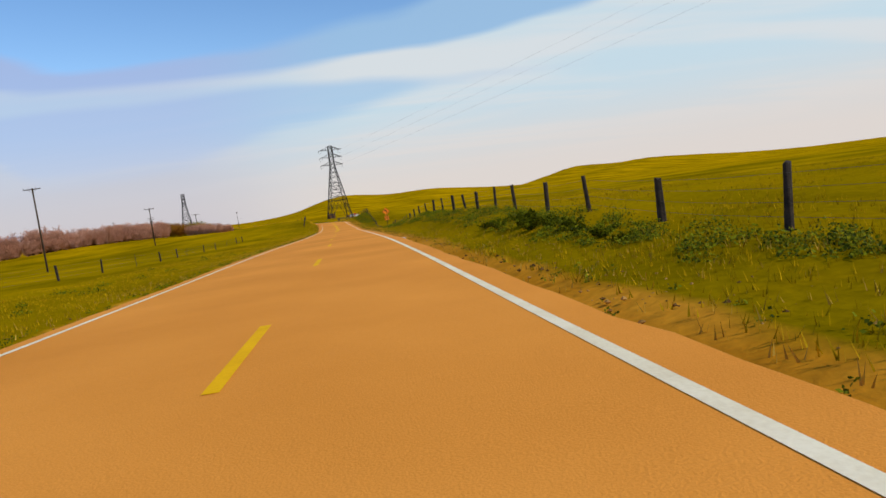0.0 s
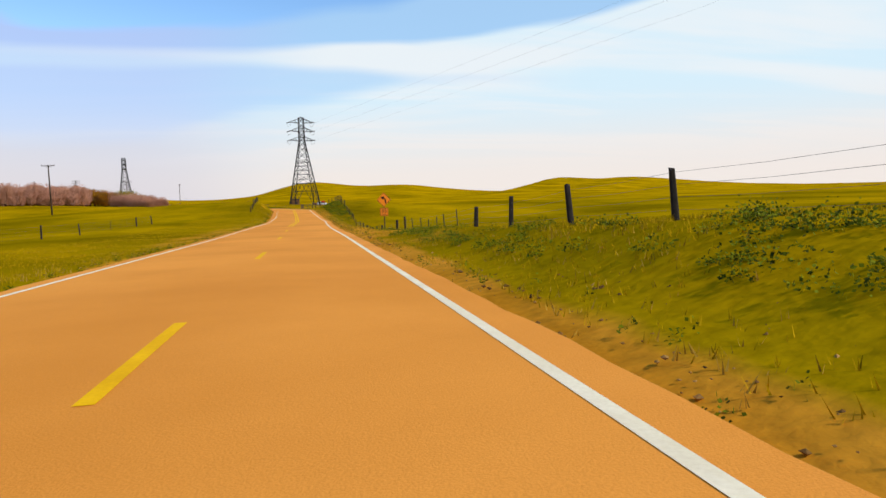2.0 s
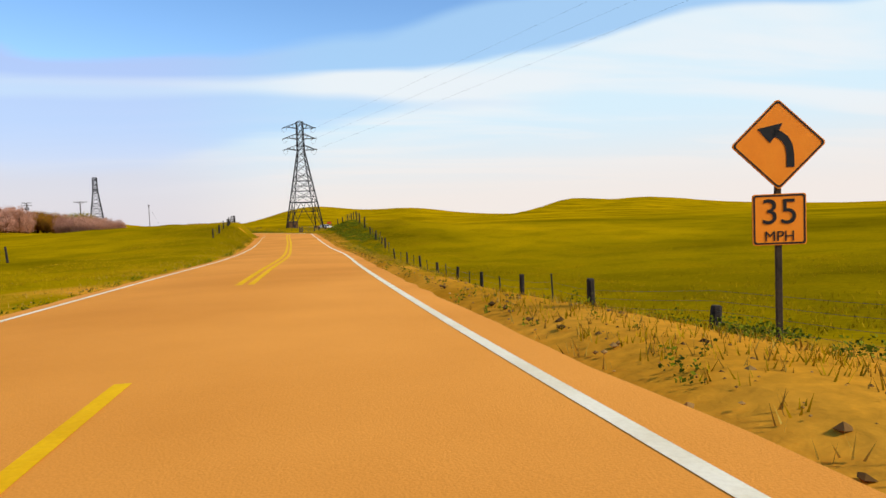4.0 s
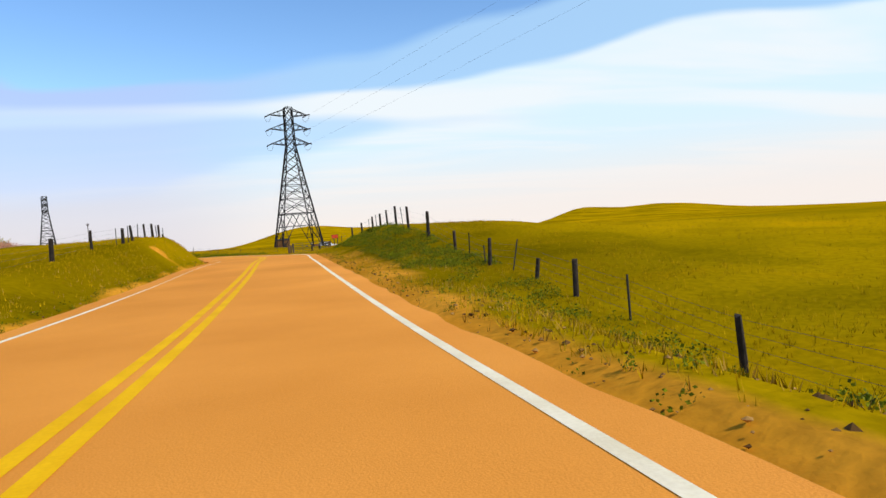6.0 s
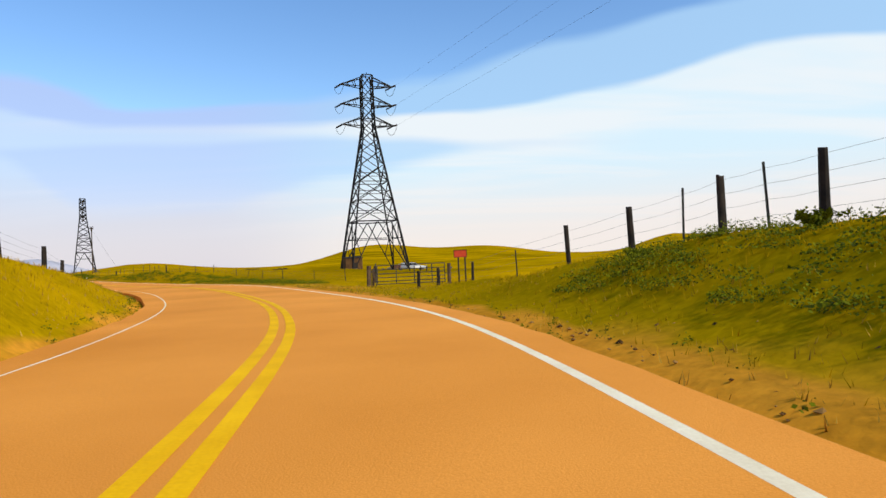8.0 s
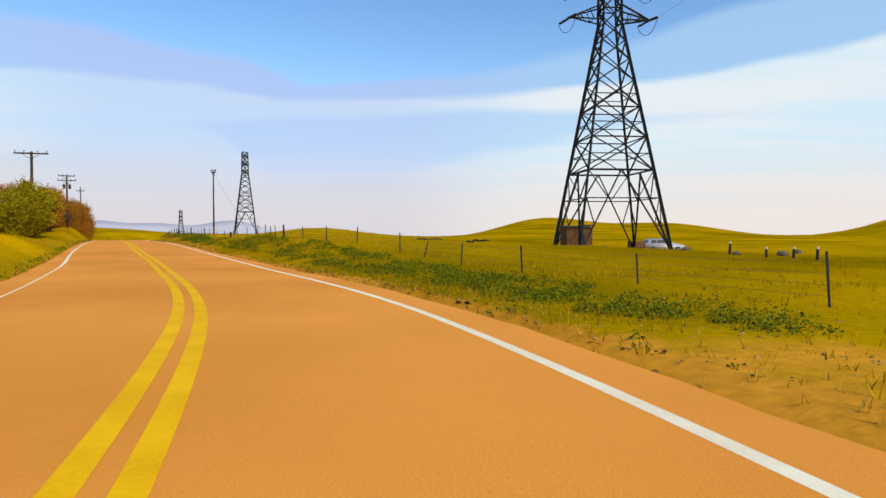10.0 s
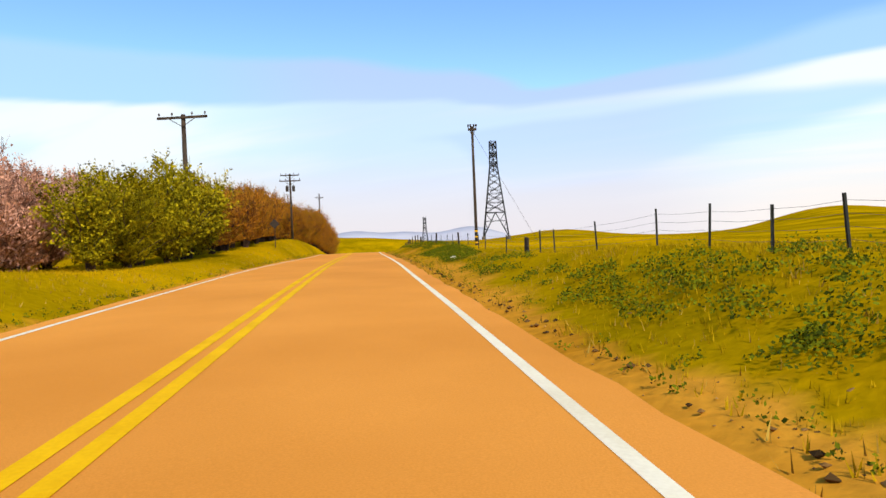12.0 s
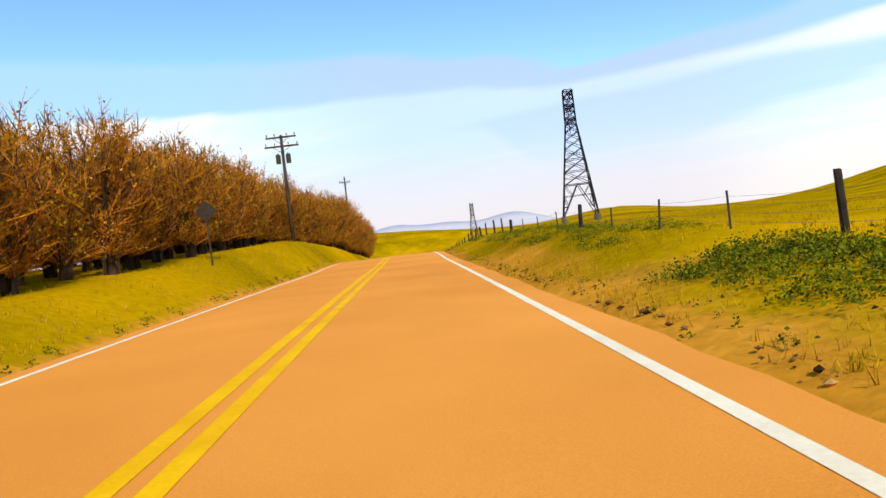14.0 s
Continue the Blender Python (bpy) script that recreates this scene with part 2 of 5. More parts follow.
M_GALV = surface("galvanised_tube", (0.025, 0.025, 0.025), (0.06, 0.06, 0.058), 5.0, 0.5, 0.05, metal=0.3)
M_SIGNBACK = surface("dull_aluminium", (0.030, 0.023, 0.017), (0.06, 0.046, 0.034), 6.0, 0.5, 0.0, metal=0.4)
M_RED = surface("red_board", (0.52, 0.045, 0.012), (0.66, 0.075, 0.02), 5.0, 0.6, 0.05)
M_HUT = surface("brown_boarding", (0.075, 0.038, 0.014), (0.14, 0.072, 0.026), 2.0, 0.9, 0.4, 20.0)
M_HUTROOF = surface("dark_roof_felt", (0.02, 0.016, 0.012), (0.04, 0.03, 0.024), 3.0, 0.95, 0.3)
M_STRAWCAP = surface("pale_cap", (0.55, 0.46, 0.20), (0.70, 0.60, 0.30), 4.0, 0.7, 0.0)
M_RUST = surface("rusty_sheet", (0.10, 0.045, 0.025), (0.22, 0.10, 0.055), 3.0, 0.85, 0.3)
M_SILVER = surface("silver_car_paint", (0.48, 0.48, 0.47), (0.56, 0.56, 0.55), 1.0, 0.3, 0.0, metal=0.4, spec=0.5)
M_GLASS = surface("dark_glazing", (0.010, 0.012, 0.014), (0.016, 0.018, 0.02), 1.0, 0.12, 0.0, spec=0.6)
M_RUBBER = surface("tyre_rubber", (0.010, 0.010, 0.010), (0.02, 0.02, 0.02), 5.0, 0.85, 0.1)
M_RIM = surface("wheel_rim", (0.22, 0.22, 0.22), (0.34, 0.34, 0.34), 3.0, 0.35, 0.0, metal=0.7)
M_LAMP = surface("lamp_lens", (0.5, 0.48, 0.42), (0.6, 0.58, 0.52), 3.0, 0.2, 0.0)
M_STONE = surface("pale_stone", (0.42, 0.38, 0.32), (0.66, 0.62, 0.54), 4.0, 0.9, 0.5)
M_CLOD = foliage("earth_clods", (0.09, 0.045, 0.012), (0.42, 0.24, 0.07), 0.95)
M_DARKCLOD = foliage("dark_clods", (0.03, 0.018, 0.007), (0.20, 0.105, 0.03), 0.95)
M_DARKSTONE = surface("field_stone", (0.05, 0.04, 0.03), (0.16, 0.13, 0.09), 3.0, 0.9, 0.6, vary=0.3)
M_BARK = surface("twig_bark", (0.018, 0.010, 0.006), (0.085, 0.045, 0.024), 3.0, 0.9, 0.3, 25.0)
M_TWIG = foliage("red_brown_twigs", (0.10, 0.034, 0.003), (0.66, 0.27, 0.020))
M_OLIVE = foliage("olive_brown_leaves", (0.11, 0.066, 0.003), (0.48, 0.29, 0.012))
M_PINKTWIG = foliage("grey_pink_twigs", (0.25, 0.110, 0.065), (0.84, 0.46, 0.31))
M_LEAF = foliage("olive_leaves", (0.040, 0.037, 0.001), (0.46, 0.375, 0.007))
M_DARKLEAF = foliage("dark_weed_leaves", (0.020, 0.030, 0.001), (0.17, 0.185, 0.004))
M_BLADE = foliage("grass_blades", (0.19, 0.132, 0.001), (0.50, 0.310, 0.003))
M_STRAW = foliage("dry_grass_blades", (0.22, 0.125, 0.012), (0.46, 0.30, 0.045))
# pale blue-grey base colour stands in for the haze of distance
M_HILL = surface("haze_tinted_range", (0.46, 0.46, 0.50), (0.54, 0.54, 0.57), 0.002, 1.0, 0.0, 0.02, spec=0.0)


# ---------------------------------------------------------------- helpers
def part(name, bm, material, parent=None, label="", smooth=False):
    """Links a bmesh as one mesh object under its thing."""
    me = bpy.data.meshes.new(name)
    bm.to_mesh(me)
    bm.free()
    if smooth:
        for p in me.polygons:
            p.use_smooth = True
    me.materials.append(material)
    ob = new(name, me)
    ob.parent = parent
    if label:
        ob["label"] = label
    return ob


def raw(name, verts, faces, material, parent=None, smooth=False):
    me = bpy.data.meshes.new(name)
    me.from_pydata(verts, [], faces)
    me.materials.append(material)
    if smooth:
        me.polygons.foreach_set("use_smooth", [True] * len(me.polygons))
    me.update()
    ob = new(name, me)
    ob.parent = parent
    return ob


def thing(name, place, label, category, turn=0.0, group="", kind=""):
    ob = new(name)
    ob.matrix_world = pose(*place, 0, 0, turn)
    ob.empty_display_size = 0.2
    return tagged(ob, label, category, group, kind)


def box(bm, centre, size, bevel=0.0):
    m = Matrix.Translation(centre) @ Matrix.Diagonal((*size, 1))
    made = bmesh.ops.create_cube(bm, size=1.0, matrix=m)
    if bevel:
        edges = list({e for v in made["verts"] for e in v.link_edges})
        bmesh.ops.bevel(bm, geom=edges, offset=bevel, segments=1, affect="EDGES")
    return bm


def rod(bm, a, b, r0, r1=None, sides=6, cap=True):
    """A tapered round bar from a to b."""
    a, b = Vector(a), Vector(b)
    d = b - a
    m = Matrix.Translation((a + b) / 2) @ d.to_track_quat("Z", "Y").to_matrix().to_4x4()
    bmesh.ops.create_cone(bm, cap_ends=cap, segments=sides, radius1=r0, radius2=r0 if r1 is None else r1, depth=d.length, matrix=m)
    return bm


def angle_bar(bm, a, b, w):
    """A rolled steel angle: two thin legs at right angles."""
    a, b = Vector(a), Vector(b)
    d = b - a
    q = Matrix.Translation((a + b) / 2) @ d.to_track_quat("Z", "Y").to_matrix().to_4x4()
    t = w * 0.22
    for off, size in (((w / 2, 0, 0), (w, t, d.length)), ((0, w / 2, 0), (t, w, d.length))):
        bmesh.ops.create_cube(bm, size=1.0, matrix=q @ Matrix.Translation(off) @ Matrix.Diagonal((*size, 1)))
    return bm


def smoothstep(a, b, x):
    t = np.clip((np.asarray(x, float) - a) / (b - a), 0, 1)
    return t * t * (3 - 2 * t)


def bump(x, centre, width, high):
    return high * np.exp(-(((np.asarray(x, float) - centre) / width) ** 2))


# ---------------------------------------------------------------- the road's line
ROAD = [(-1.0, -64, 1.3), (-1.35, -32, 0.65), (-1.71, 0, -0.04), (-1.84, 15.9, -0.38), (-2.11, 31.8, -0.73), (-2.48, 47.7, -1.16), (-2.84, 63.6, -1.63),
        (-3.22, 79.5, -2.1), (-3.75, 95.4, -2.54), (-4.1, 111.3, -2.92), (-4.3, 127.21, -3.28), (-5.0, 143.1, -3.55), (-5.81, 158.95, -3.46),
        (-6.82, 174.85, -3.27), (-7.88, 190.58, -3.27), (-11.75, 206.1, -3.41), (-18.25, 221.12, -3.36), (-27.2, 234.53, -3.37), (-36.58, 247.26, -3.25),
        (-45.97, 259.95, -3.07), (-55.39, 272.77, -2.96), (-73.3, 297.1, -3.05), (-91.2, 321.4, -3.35), (-127.0, 370, -6.2), (-187, 450, -12), (-297, 593, -20)]


def catmull(points, step):
    p = np.array(points, float)
    p = np.vstack([2 * p[0] - p[1], p, 2 * p[-1] - p[-2]])
    rows = []
    for i in range(1, len(p) - 2):
        a, b, c, d = p[i - 1 : i + 3]
        for w in np.arange(0, 1, step / np.linalg.norm(c - b))[:, None]:
            rows.append((0.5 * (2 * b + (c - a) * w + (2 * a - 5 * b + 4 * c - d) * w**2 + (3 * b - a - 3 * c + d) * w**3)).ravel())
    return np.array(rows + [p[-2]])


RP = catmull(ROAD, 0.5)
RT = np.gradient(RP[:, :2], axis=0)
RT /= np.linalg.norm(RT, axis=1)[:, None]
RN = np.stack([RT[:, 1], -RT[:, 0]], 1)                      # to the right of travel
RS = np.r_[0, np.cumsum(np.linalg.norm(np.diff(RP[:, :2], axis=0), axis=1))]
RS -= RS[np.argmin(np.abs(RP[:, 1]) + np.abs(RP[:, 0] + 1.69))]   # 0 where the clip begins


def on_road(s, o=0.0, up=0.0):
    """A point s metres along the road, o to the right of its middle, up above the surface."""
    x, y, z, nx, ny = (np.interp(s, RS, c) for c in (*RP.T, *RN.T))
    return Vector((x + o * nx, y + o * ny, z + up))


def road_frame(x, y):
    """s, signed offset and road height for arrays of places."""
    s, o, z, far = (np.empty(len(x)) for _ in range(4))
    for i in range(0, len(x), 4000):
        dx, dy = x[i : i + 4000, None] - RP[None, ::2, 0], y[i : i + 4000, None] - RP[None, ::2, 1]
        j = np.argmin(dx * dx + dy * dy, 1) * 2
        ddx, ddy = x[i : i + 4000] - RP[j, 0], y[i : i + 4000] - RP[j, 1]
        along = ddx * RT[j, 0] + ddy * RT[j, 1]
        s[i : i + 4000] = RS[j] + along
        o[i : i + 4000] = ddx * RN[j, 0] + ddy * RN[j, 1]
        z[i : i + 4000] = np.interp(RS[j] + np.clip(along, -1.5, 1.5), RS, RP[:, 2])
        far[i : i + 4000] = np.hypot(ddx, ddy)
    return s, o, z, far


BANK_S = (-60, 6, 14, 20, 30, 42, 52, 60, 70, 78, 86, 92, 101, 108, 116, 124, 140, 148, 153, 158, 164, 169, 175, 181, 187, 196, 208, 214, 219, 226, 234, 241, 248, 258, 264, 270, 278, 284, 290, 296, 303, 316, 345, 380)
BANK_H = (0.1, 0.2, 0.5, 0.75, 0.85, 1.0, 1.0, 0.65, 0.5, 0.2, -0.1, -0.4, -1.1, -1.3, -1.65, -1.6, -1.45, -0.9, -0.27, -0.0, 0.27, 0.95, 1.45, 1.8, 1.7, 0.85, -0.1, -0.35, -0.2, 0.0, 0.2, 0.55, 0.95, 1.02, 1.05, 0.75, 0.45, 0.5, 0.9, 0.55, 0.8, 1.05, 0.75, 0.3)
BANK_GRID = np.arange(-60, 381, 0.5)
BANK_LINE = np.convolve(np.pad(np.interp(BANK_GRID, BANK_S, BANK_H), 8, "edge"), np.ones(17) / 17, "valid")


def right_bank(s):
    """Height of the ground at the right-hand fence over the road."""
    return np.interp(s, BANK_GRID, BANK_LINE)


def fence_offset(s):
    """How far the right-hand fence stands from the middle of the road."""
    return np.interp(s, (60, 110, 150, 169, 187, 195, 205, 214.5, 223, 227.2, 231.2, 245.4, 254.4, 262.4, 270.4, 300), (8.3, 8.4, 9.1, 9.4, 9.6, 9.3, 9.5, 10.0, 10.5, 10.3, 9.5, 9.4, 8.2, 8.4, 7.9, 8.4))


LEFT_S = (-60, 0, 60, 110, 140, 155, 166, 174, 178, 182, 188, 194, 202, 212, 222, 234, 246, 252, 258, 264, 270, 276, 284, 300, 312, 322, 335, 360, 380)
LEFT_H = (0.0, -0.05, -0.15, -0.05, 0.3, 0.9, 1.45, 1.75, 2.0, 2.3, 2.25, 2.1, 1.75, 1.3, 1.0, 0.7, 0.7, 1.0, 1.25, 1.05, 0.75, 0.5, 0.5, 0.9, 1.4, 1.8, 2.1, 2.1, 1.9)
LEFT_LINE = np.convolve(np.pad(np.interp(BANK_GRID, LEFT_S, LEFT_H), 8, "edge"), np.ones(17) / 17, "valid")


def left_bank(s):
    return np.interp(s, BANK_GRID, LEFT_LINE)


def far_height(x, y):
    """The rolling hills round the plain, by direction and distance."""
    dx, dy = x + 15, y - 150
    b, r = np.degrees(np.arctan2(dx, dy)), np.hypot(dx, dy)
    rim = (-4 + bump(b, -43, 5, 19) + bump(b, -34, 6, 12) + bump(b, -18.5, 4.6, 13) + bump(b, -0.5, 4.8, 22.5) + bump(b, 8.5, 5.5, 16.5) + bump(b, 23.5, 2.6, 14.5) + bump(b, 30, 6.0, 18)
           - 6 * smoothstep(38, 48, b) + bump(b, 80, 25, 10) + bump(b, -90, 30, 12))
    return rim * smoothstep(160, 900, r) - 30 * smoothstep(1300, 2600, r)


def ground_height(x, y):
    x, y = np.atleast_1d(np.asarray(x, float)), np.atleast_1d(np.asarray(y, float))
    s, o, z, far = road_frame(x, y)
    plain = 0.6 - 4.0 * smoothstep(-40, 140, y) + far_height(x, y)
    a = np.abs(far)
    side = np.where(o > 0, right_bank(s), left_bank(s))
    side = side * np.where(o > 0, 1 - bump(s, 184, 16, 0.6) * smoothstep(13, 26, a), 1)
    top = fence_offset(s)
    rise = side * np.where(o > 0, smoothstep(np.where(side > 0.6, 4.9, 5.2), top - 0.3, a), smoothstep(4.15, 7.2, a))
    mound = bump(s, 96, 3.5, 0.3) * bump(o, 7.2, 1.5, 1.0)
    dip = -1.3 * np.exp(-(((x + 4) / 25) ** 2) - ((y - 282) / 24) ** 2)
    knoll = dip + 3.6 * np.exp(-(((x + 170) / 45) ** 2) - ((y - 212) / 40) ** 2) * (o < 0) + 2.4 * np.exp(-(((x + 98) / 32) ** 2) - ((y - 246) / 30) ** 2) * smoothstep(9, 26, a) * (o < 0)
    wobble = 0.10 * np.sin(x * 0.9 + 1.3 * np.sin(y * 0.31)) * np.sin(y * 0.7 + x * 0.2) * smoothstep(5, 9, a) * (1 - 0.85 * smoothstep(14, 40, a))
    near = z + rise + wobble - 0.04 + knoll + mound
    w = smoothstep(13, 75, a)
    g = near * (1 - w) + (plain + knoll) * w
    bed = z - 0.34
    return np.where(a < 4.05, bed, np.where(a < 4.7, bed + (g - bed) * (a - 4.05) / 0.65, g)), s, o, far


def zg(x, y):
    return float(ground_height(x, y)[0][0])


def at_side(s, o):
    """A point on the ground beside the road."""
    p = on_road(s, o)
    return Vector((p.x, p.y, zg(p.x, p.y)))


# ---------------------------------------------------------------- ground, road, markings
def axis(lo, hi, step, reach, n):
    k = np.arange(1, n + 1) / n
    out = reach * (k**3.2) + step * np.arange(1, n + 1)
    return np.r_[lo - out[::-1], np.arange(lo, hi + step / 2, step), hi + out]


def build_ground():
    ax, ay = axis(-132, 46, 0.62, 4300, 50), axis(-22, 345, 0.62, 4300, 50)
    gx, gy = np.meshgrid(ax, ay)
    x, y = gx.ravel(), gy.ravel()
    z, s, o, far = ground_height(x, y)
    nx, ny = len(ax), len(ay)
    i = (np.arange(ny - 1)[:, None] * nx + np.arange(nx - 1)).ravel()
    faces = np.stack([i, i + 1, i + nx + 1, i + nx], 1)
    ob = raw("ground", np.stack([x, y, z], 1).tolist(), faces.tolist(), M_GROUND, smooth=True)
    # bare earth: the shoulders, the apron before the gate and the cut bank's foot
    a = np.abs(far)
    earth = np.where(o > 0, 0.95 * smoothstep(5.7, 4.3, a), 0.75 * smoothstep(5.2, 4.3, a))
    earth = np.maximum(earth, smoothstep(7.6, 5.4, a) * (o > 0) * bump(s, 166, 26, 0.62))
    earth = np.maximum(earth, smoothstep(10.5, 6.5, a) * (o > 0) * bump(s, 214, 8, 0.6))
    earth = np.maximum(earth, smoothstep(12.5, 6.2, a) * (o > 0) * bump(s, 92, 32, 0.66))
    earth = np.maximum(earth, smoothstep(12, 5.0, a) * (o < 0) * bump(s, 92, 36, 0.50))
    earth = np.maximum(earth, smoothstep(8.4, 4.7, a) * (o < 0) * bump(s, 228, 10, 0.72))
    earth = np.maximum(earth, smoothstep(8.5, 5.5, a) * (o > 0) * bump(s, 306, 20, 0.60))
    earth = np.maximum(earth, smoothstep(7.4, 5.0, a) * (o > 0) * bump(s, 280, 22, 0.62))
    earth = np.maximum(earth, bump(s, 178.1, 0.9, 1.0) * bump(o, -5.8, 0.5, 1.0))
    at = ob.data.attributes.new("earth", "FLOAT", "POINT")
    at.data.foreach_set("value", earth.astype(np.float32))
    return tagged(ob, "olive spring grassland with bare orange earth along the verges", "ground", kind="structure")


def ribbon(name, s0, s1, o0, o1, up, material, step=1.0, skirt=0.0, crown=0.0, ragged=0.0, narrow=False):
    """A strip that follows the road between two offsets, with sides that go down by skirt."""
    verts, faces = [], []
    rng = random.Random(hash((round(s0), round(o0 * 10))) % 1000)
    n = max(2, int((s1 - s0) / step) + 1)
    cols = 8 if crown else 1
    for s in np.linspace(s0, s1, n):
        l, r = o0 - ragged * rng.random(), o1 + ragged * rng.random()
        if narrow:
            pull = float(smoothstep(135, 162, s) * smoothstep(264, 238, s)) * (-0.20 if o0 > 0 else 0.36)
            l, r = l + pull, r + pull
        os_ = np.linspace(l, r, cols + 1)
        row = [on_road(s, l, up - skirt)] if skirt else []
        row += [on_road(s, o, up + crown * (1 - (o / 4.3) ** 2)) for o in os_]
        row += [on_road(s, r, up - skirt)] if skirt else []
        verts += [tuple(v) for v in row]
    w = len(verts) // n
    for i in range(n - 1):
        for j in range(w - 1):
            k = i * w + j
            faces.append((k, k + 1, k + w + 1, k + w))
    return raw(name, verts, faces, material)


build_ground()
CROWN = 0.05
tagged(ribbon("road", -62, 560, -4.05, 4.05, 0.0, M_ROAD, 1.0, 0.4, CROWN, 0.12), "tan sun-bleached two-lane asphalt road", "road", kind="structure")


def line_mark(name, s0, s1, o, w, material, label):
    up = CROWN * (1 - (o / 4.3) ** 2) + 0.006
    return tagged(ribbon(name, s0, s1, o - w / 2, o + w / 2, up, material, 1.0, narrow=abs(o) > 1), label, "road marking", kind="structure")


line_mark("trim", -62, 420, 3.54, 0.14, M_WHITE, "solid white edge line painted on the road")
line_mark("trim", -62, 420, -3.63, 0.13, M_WHITE, "solid white edge line painted on the road")
for k in range(-5, 6):
    c = 18.6 + 14.5 * k
    tagged(line_mark("lane_dash", c - 1.7, c + 1.7, 0.40 if c < 40 else 0.22 if c < 70 else 0.1, 0.15, M_YELLOW, "yellow centre-line dash painted on the road"), group="centre dashes")
for o in (-0.16, 0.16):
    line_mark("trim", 104.6, 420, o, 0.18, M_YELLOW, "solid yellow centre line painted on the road")


# ---------------------------------------------------------------- lattice towers
def lattice_tower(place, turn, high, label, arm=4.3, base=7.3, waist=0.255, scale=1.0, lines=()):
    t = thing("lattice_tower", place, label, "power pylon", turn, "transmission line towers")
    lo, top = high * 0.725, high

    def half(z):
        if z < lo:
            w0, w1 = base, 1.75
            return (w0 + (w1 - w0) * z / lo) / 2
        return 1.75 / 2 - 0.12 * (z - lo) / (top - lo)

    def corner(k, z):
        h = half(z)
        return Vector(((h, -h, -h, h)[k], (h, h, -h, -h)[k], z))

    lw, bw = 0.17 * scale, 0.085 * scale
    for k in range(4):
        bm = bmesh.new()
        angle_bar(bm, corner(k, -0.6), corner(k, lo), lw)
        angle_bar(bm, corner(k, lo), corner(k, top), lw * 0.8)
        part("leg", bm, M_STEEL, t)
    levels = [high * q for q in (0.0, waist, 0.36, 0.455, 0.54, 0.61, 0.67, 0.725, 0.775, 0.83, 0.88, 0.935, 1.0)]
    for i, (z0, z1) in enumerate(zip(levels, levels[1:])):
        bm = bmesh.new()
        for k in range(4):
            a0, b0, a1, b1 = corner(k, z0), corner((k + 1) % 4, z0), corner(k, z1), corner((k + 1) % 4, z1)
            if i == 0:
                m = (a1 + b1) / 2
                for leg0, leg1 in ((a0, a1), (b0, b1)):
                    angle_bar(bm, leg0, m, bw * 1.3)
                    for f in (0.33, 0.66):
                        p, q = leg0.lerp(leg1, f), leg0.lerp(m, f)
                        angle_bar(bm, p, q, bw * 0.8)
                        angle_bar(bm, q, leg0.lerp(leg1, f + 0.33), bw * 0.8)
                angle_bar(bm, a0.lerp(m, 0.66), b0.lerp(m, 0.66), bw * 0.8)
                angle_bar(bm, a1, b1, bw * 1.4)
            else:
                angle_bar(bm, a0, b1, bw)
                angle_bar(bm, b0, a1, bw)
                if i in (1, 2, 7, 9, 11):
                    angle_bar(bm, a1, b1, bw)
                if i < 4:
                    c = (a0 + b1 + b0 + a1) / 4
                    angle_bar(bm, a0.lerp(a1, 0.5), c, bw * 0.7)
                    angle_bar(bm, b0.lerp(b1, 0.5), c, bw * 0.7)
        part("lattice_panel", bm, M_STEEL, t)
    tips = []
    for z in (0.737, 0.84, 0.938):
        for sgn in (1, -1):
            zb, zt = high * z, high * (z + 0.05)
            h = half(zb)
            tip = Vector((sgn * arm, 0, zb + 0.35))
            bm = bmesh.new()
            for y in (-1, 1):
                root, high_root = Vector((sgn * h, y * h, zb)), Vector((sgn * half(zt), y * half(zt), zt))
                angle_bar(bm, root, tip, bw * 1.2)
                angle_bar(bm, high_root, tip, bw * 1.2)
                for f in (0.3, 0.6):
                    angle_bar(bm, root.lerp(tip, f), high_root.lerp(tip, f + 0.12), bw * 0.8)
            for f in (0.3, 0.6):
                angle_bar(bm, Vector((sgn * h, -h, zb)).lerp(tip, f), Vector((sgn * h, h, zb)).lerp(tip, f), bw * 0.8)
            box(bm, tip, (0.35, 0.18, 0.16))
            part("crossarm", bm, M_STEEL, t)
            # strings in line with the cables, or hanging where no cable pulls
            turn_in = t.matrix_world.to_3x3().inverted()
            runs = [(turn_in @ Vector(q)).normalized() for q in lines] or [Vector((0, 0, -1))]
            ends = []
            for d in runs:
                bm = bmesh.new()
                for n in range(8):
                    rod(bm, tip + d * (0.2 + 0.15 * n), tip + d * (0.28 + 0.15 * n), 0.15, 0.07, 8)
                rod(bm, tip, tip + d * 1.45, 0.035, sides=5)
                part("insulator_string", bm, M_INSUL, t, "dark glazed insulator discs")
                ends.append(tip + d * 1.45)
            if len(ends) == 2:
                bm = bmesh.new()
                loop = [ends[0].lerp(ends[1], i / 8) - Vector((0, 0, 1.3 * math.sin(math.pi * i / 8) ** 0.7)) for i in range(9)]
                for p, q in zip(loop, loop[1:]):
                    rod(bm, p, q, 0.03, sides=5)
                part("jumper_loop", bm, M_CABLE, t, "slack cable loop under the crossarm")
            tips.append(t.matrix_world @ ends[0])
    bm = bmesh.new()
    for y in (-1, 1):
        rod(bm, (0, 0, top - 0.1), (0, y * 0.6, top + 0.5), 0.05, 0.02)
    part("peak", bm, M_STEEL, t)
    for k in range(4):
        bm = bmesh.new()
        c = corner(k, 0)
        rod(bm, (c.x, c.y, -0.9), (c.x, c.y, 0.25), 0.4, 0.32, 8)
        part("footing", bm, M_DARKSTONE, t, "weathered concrete footing")
    return t, tips


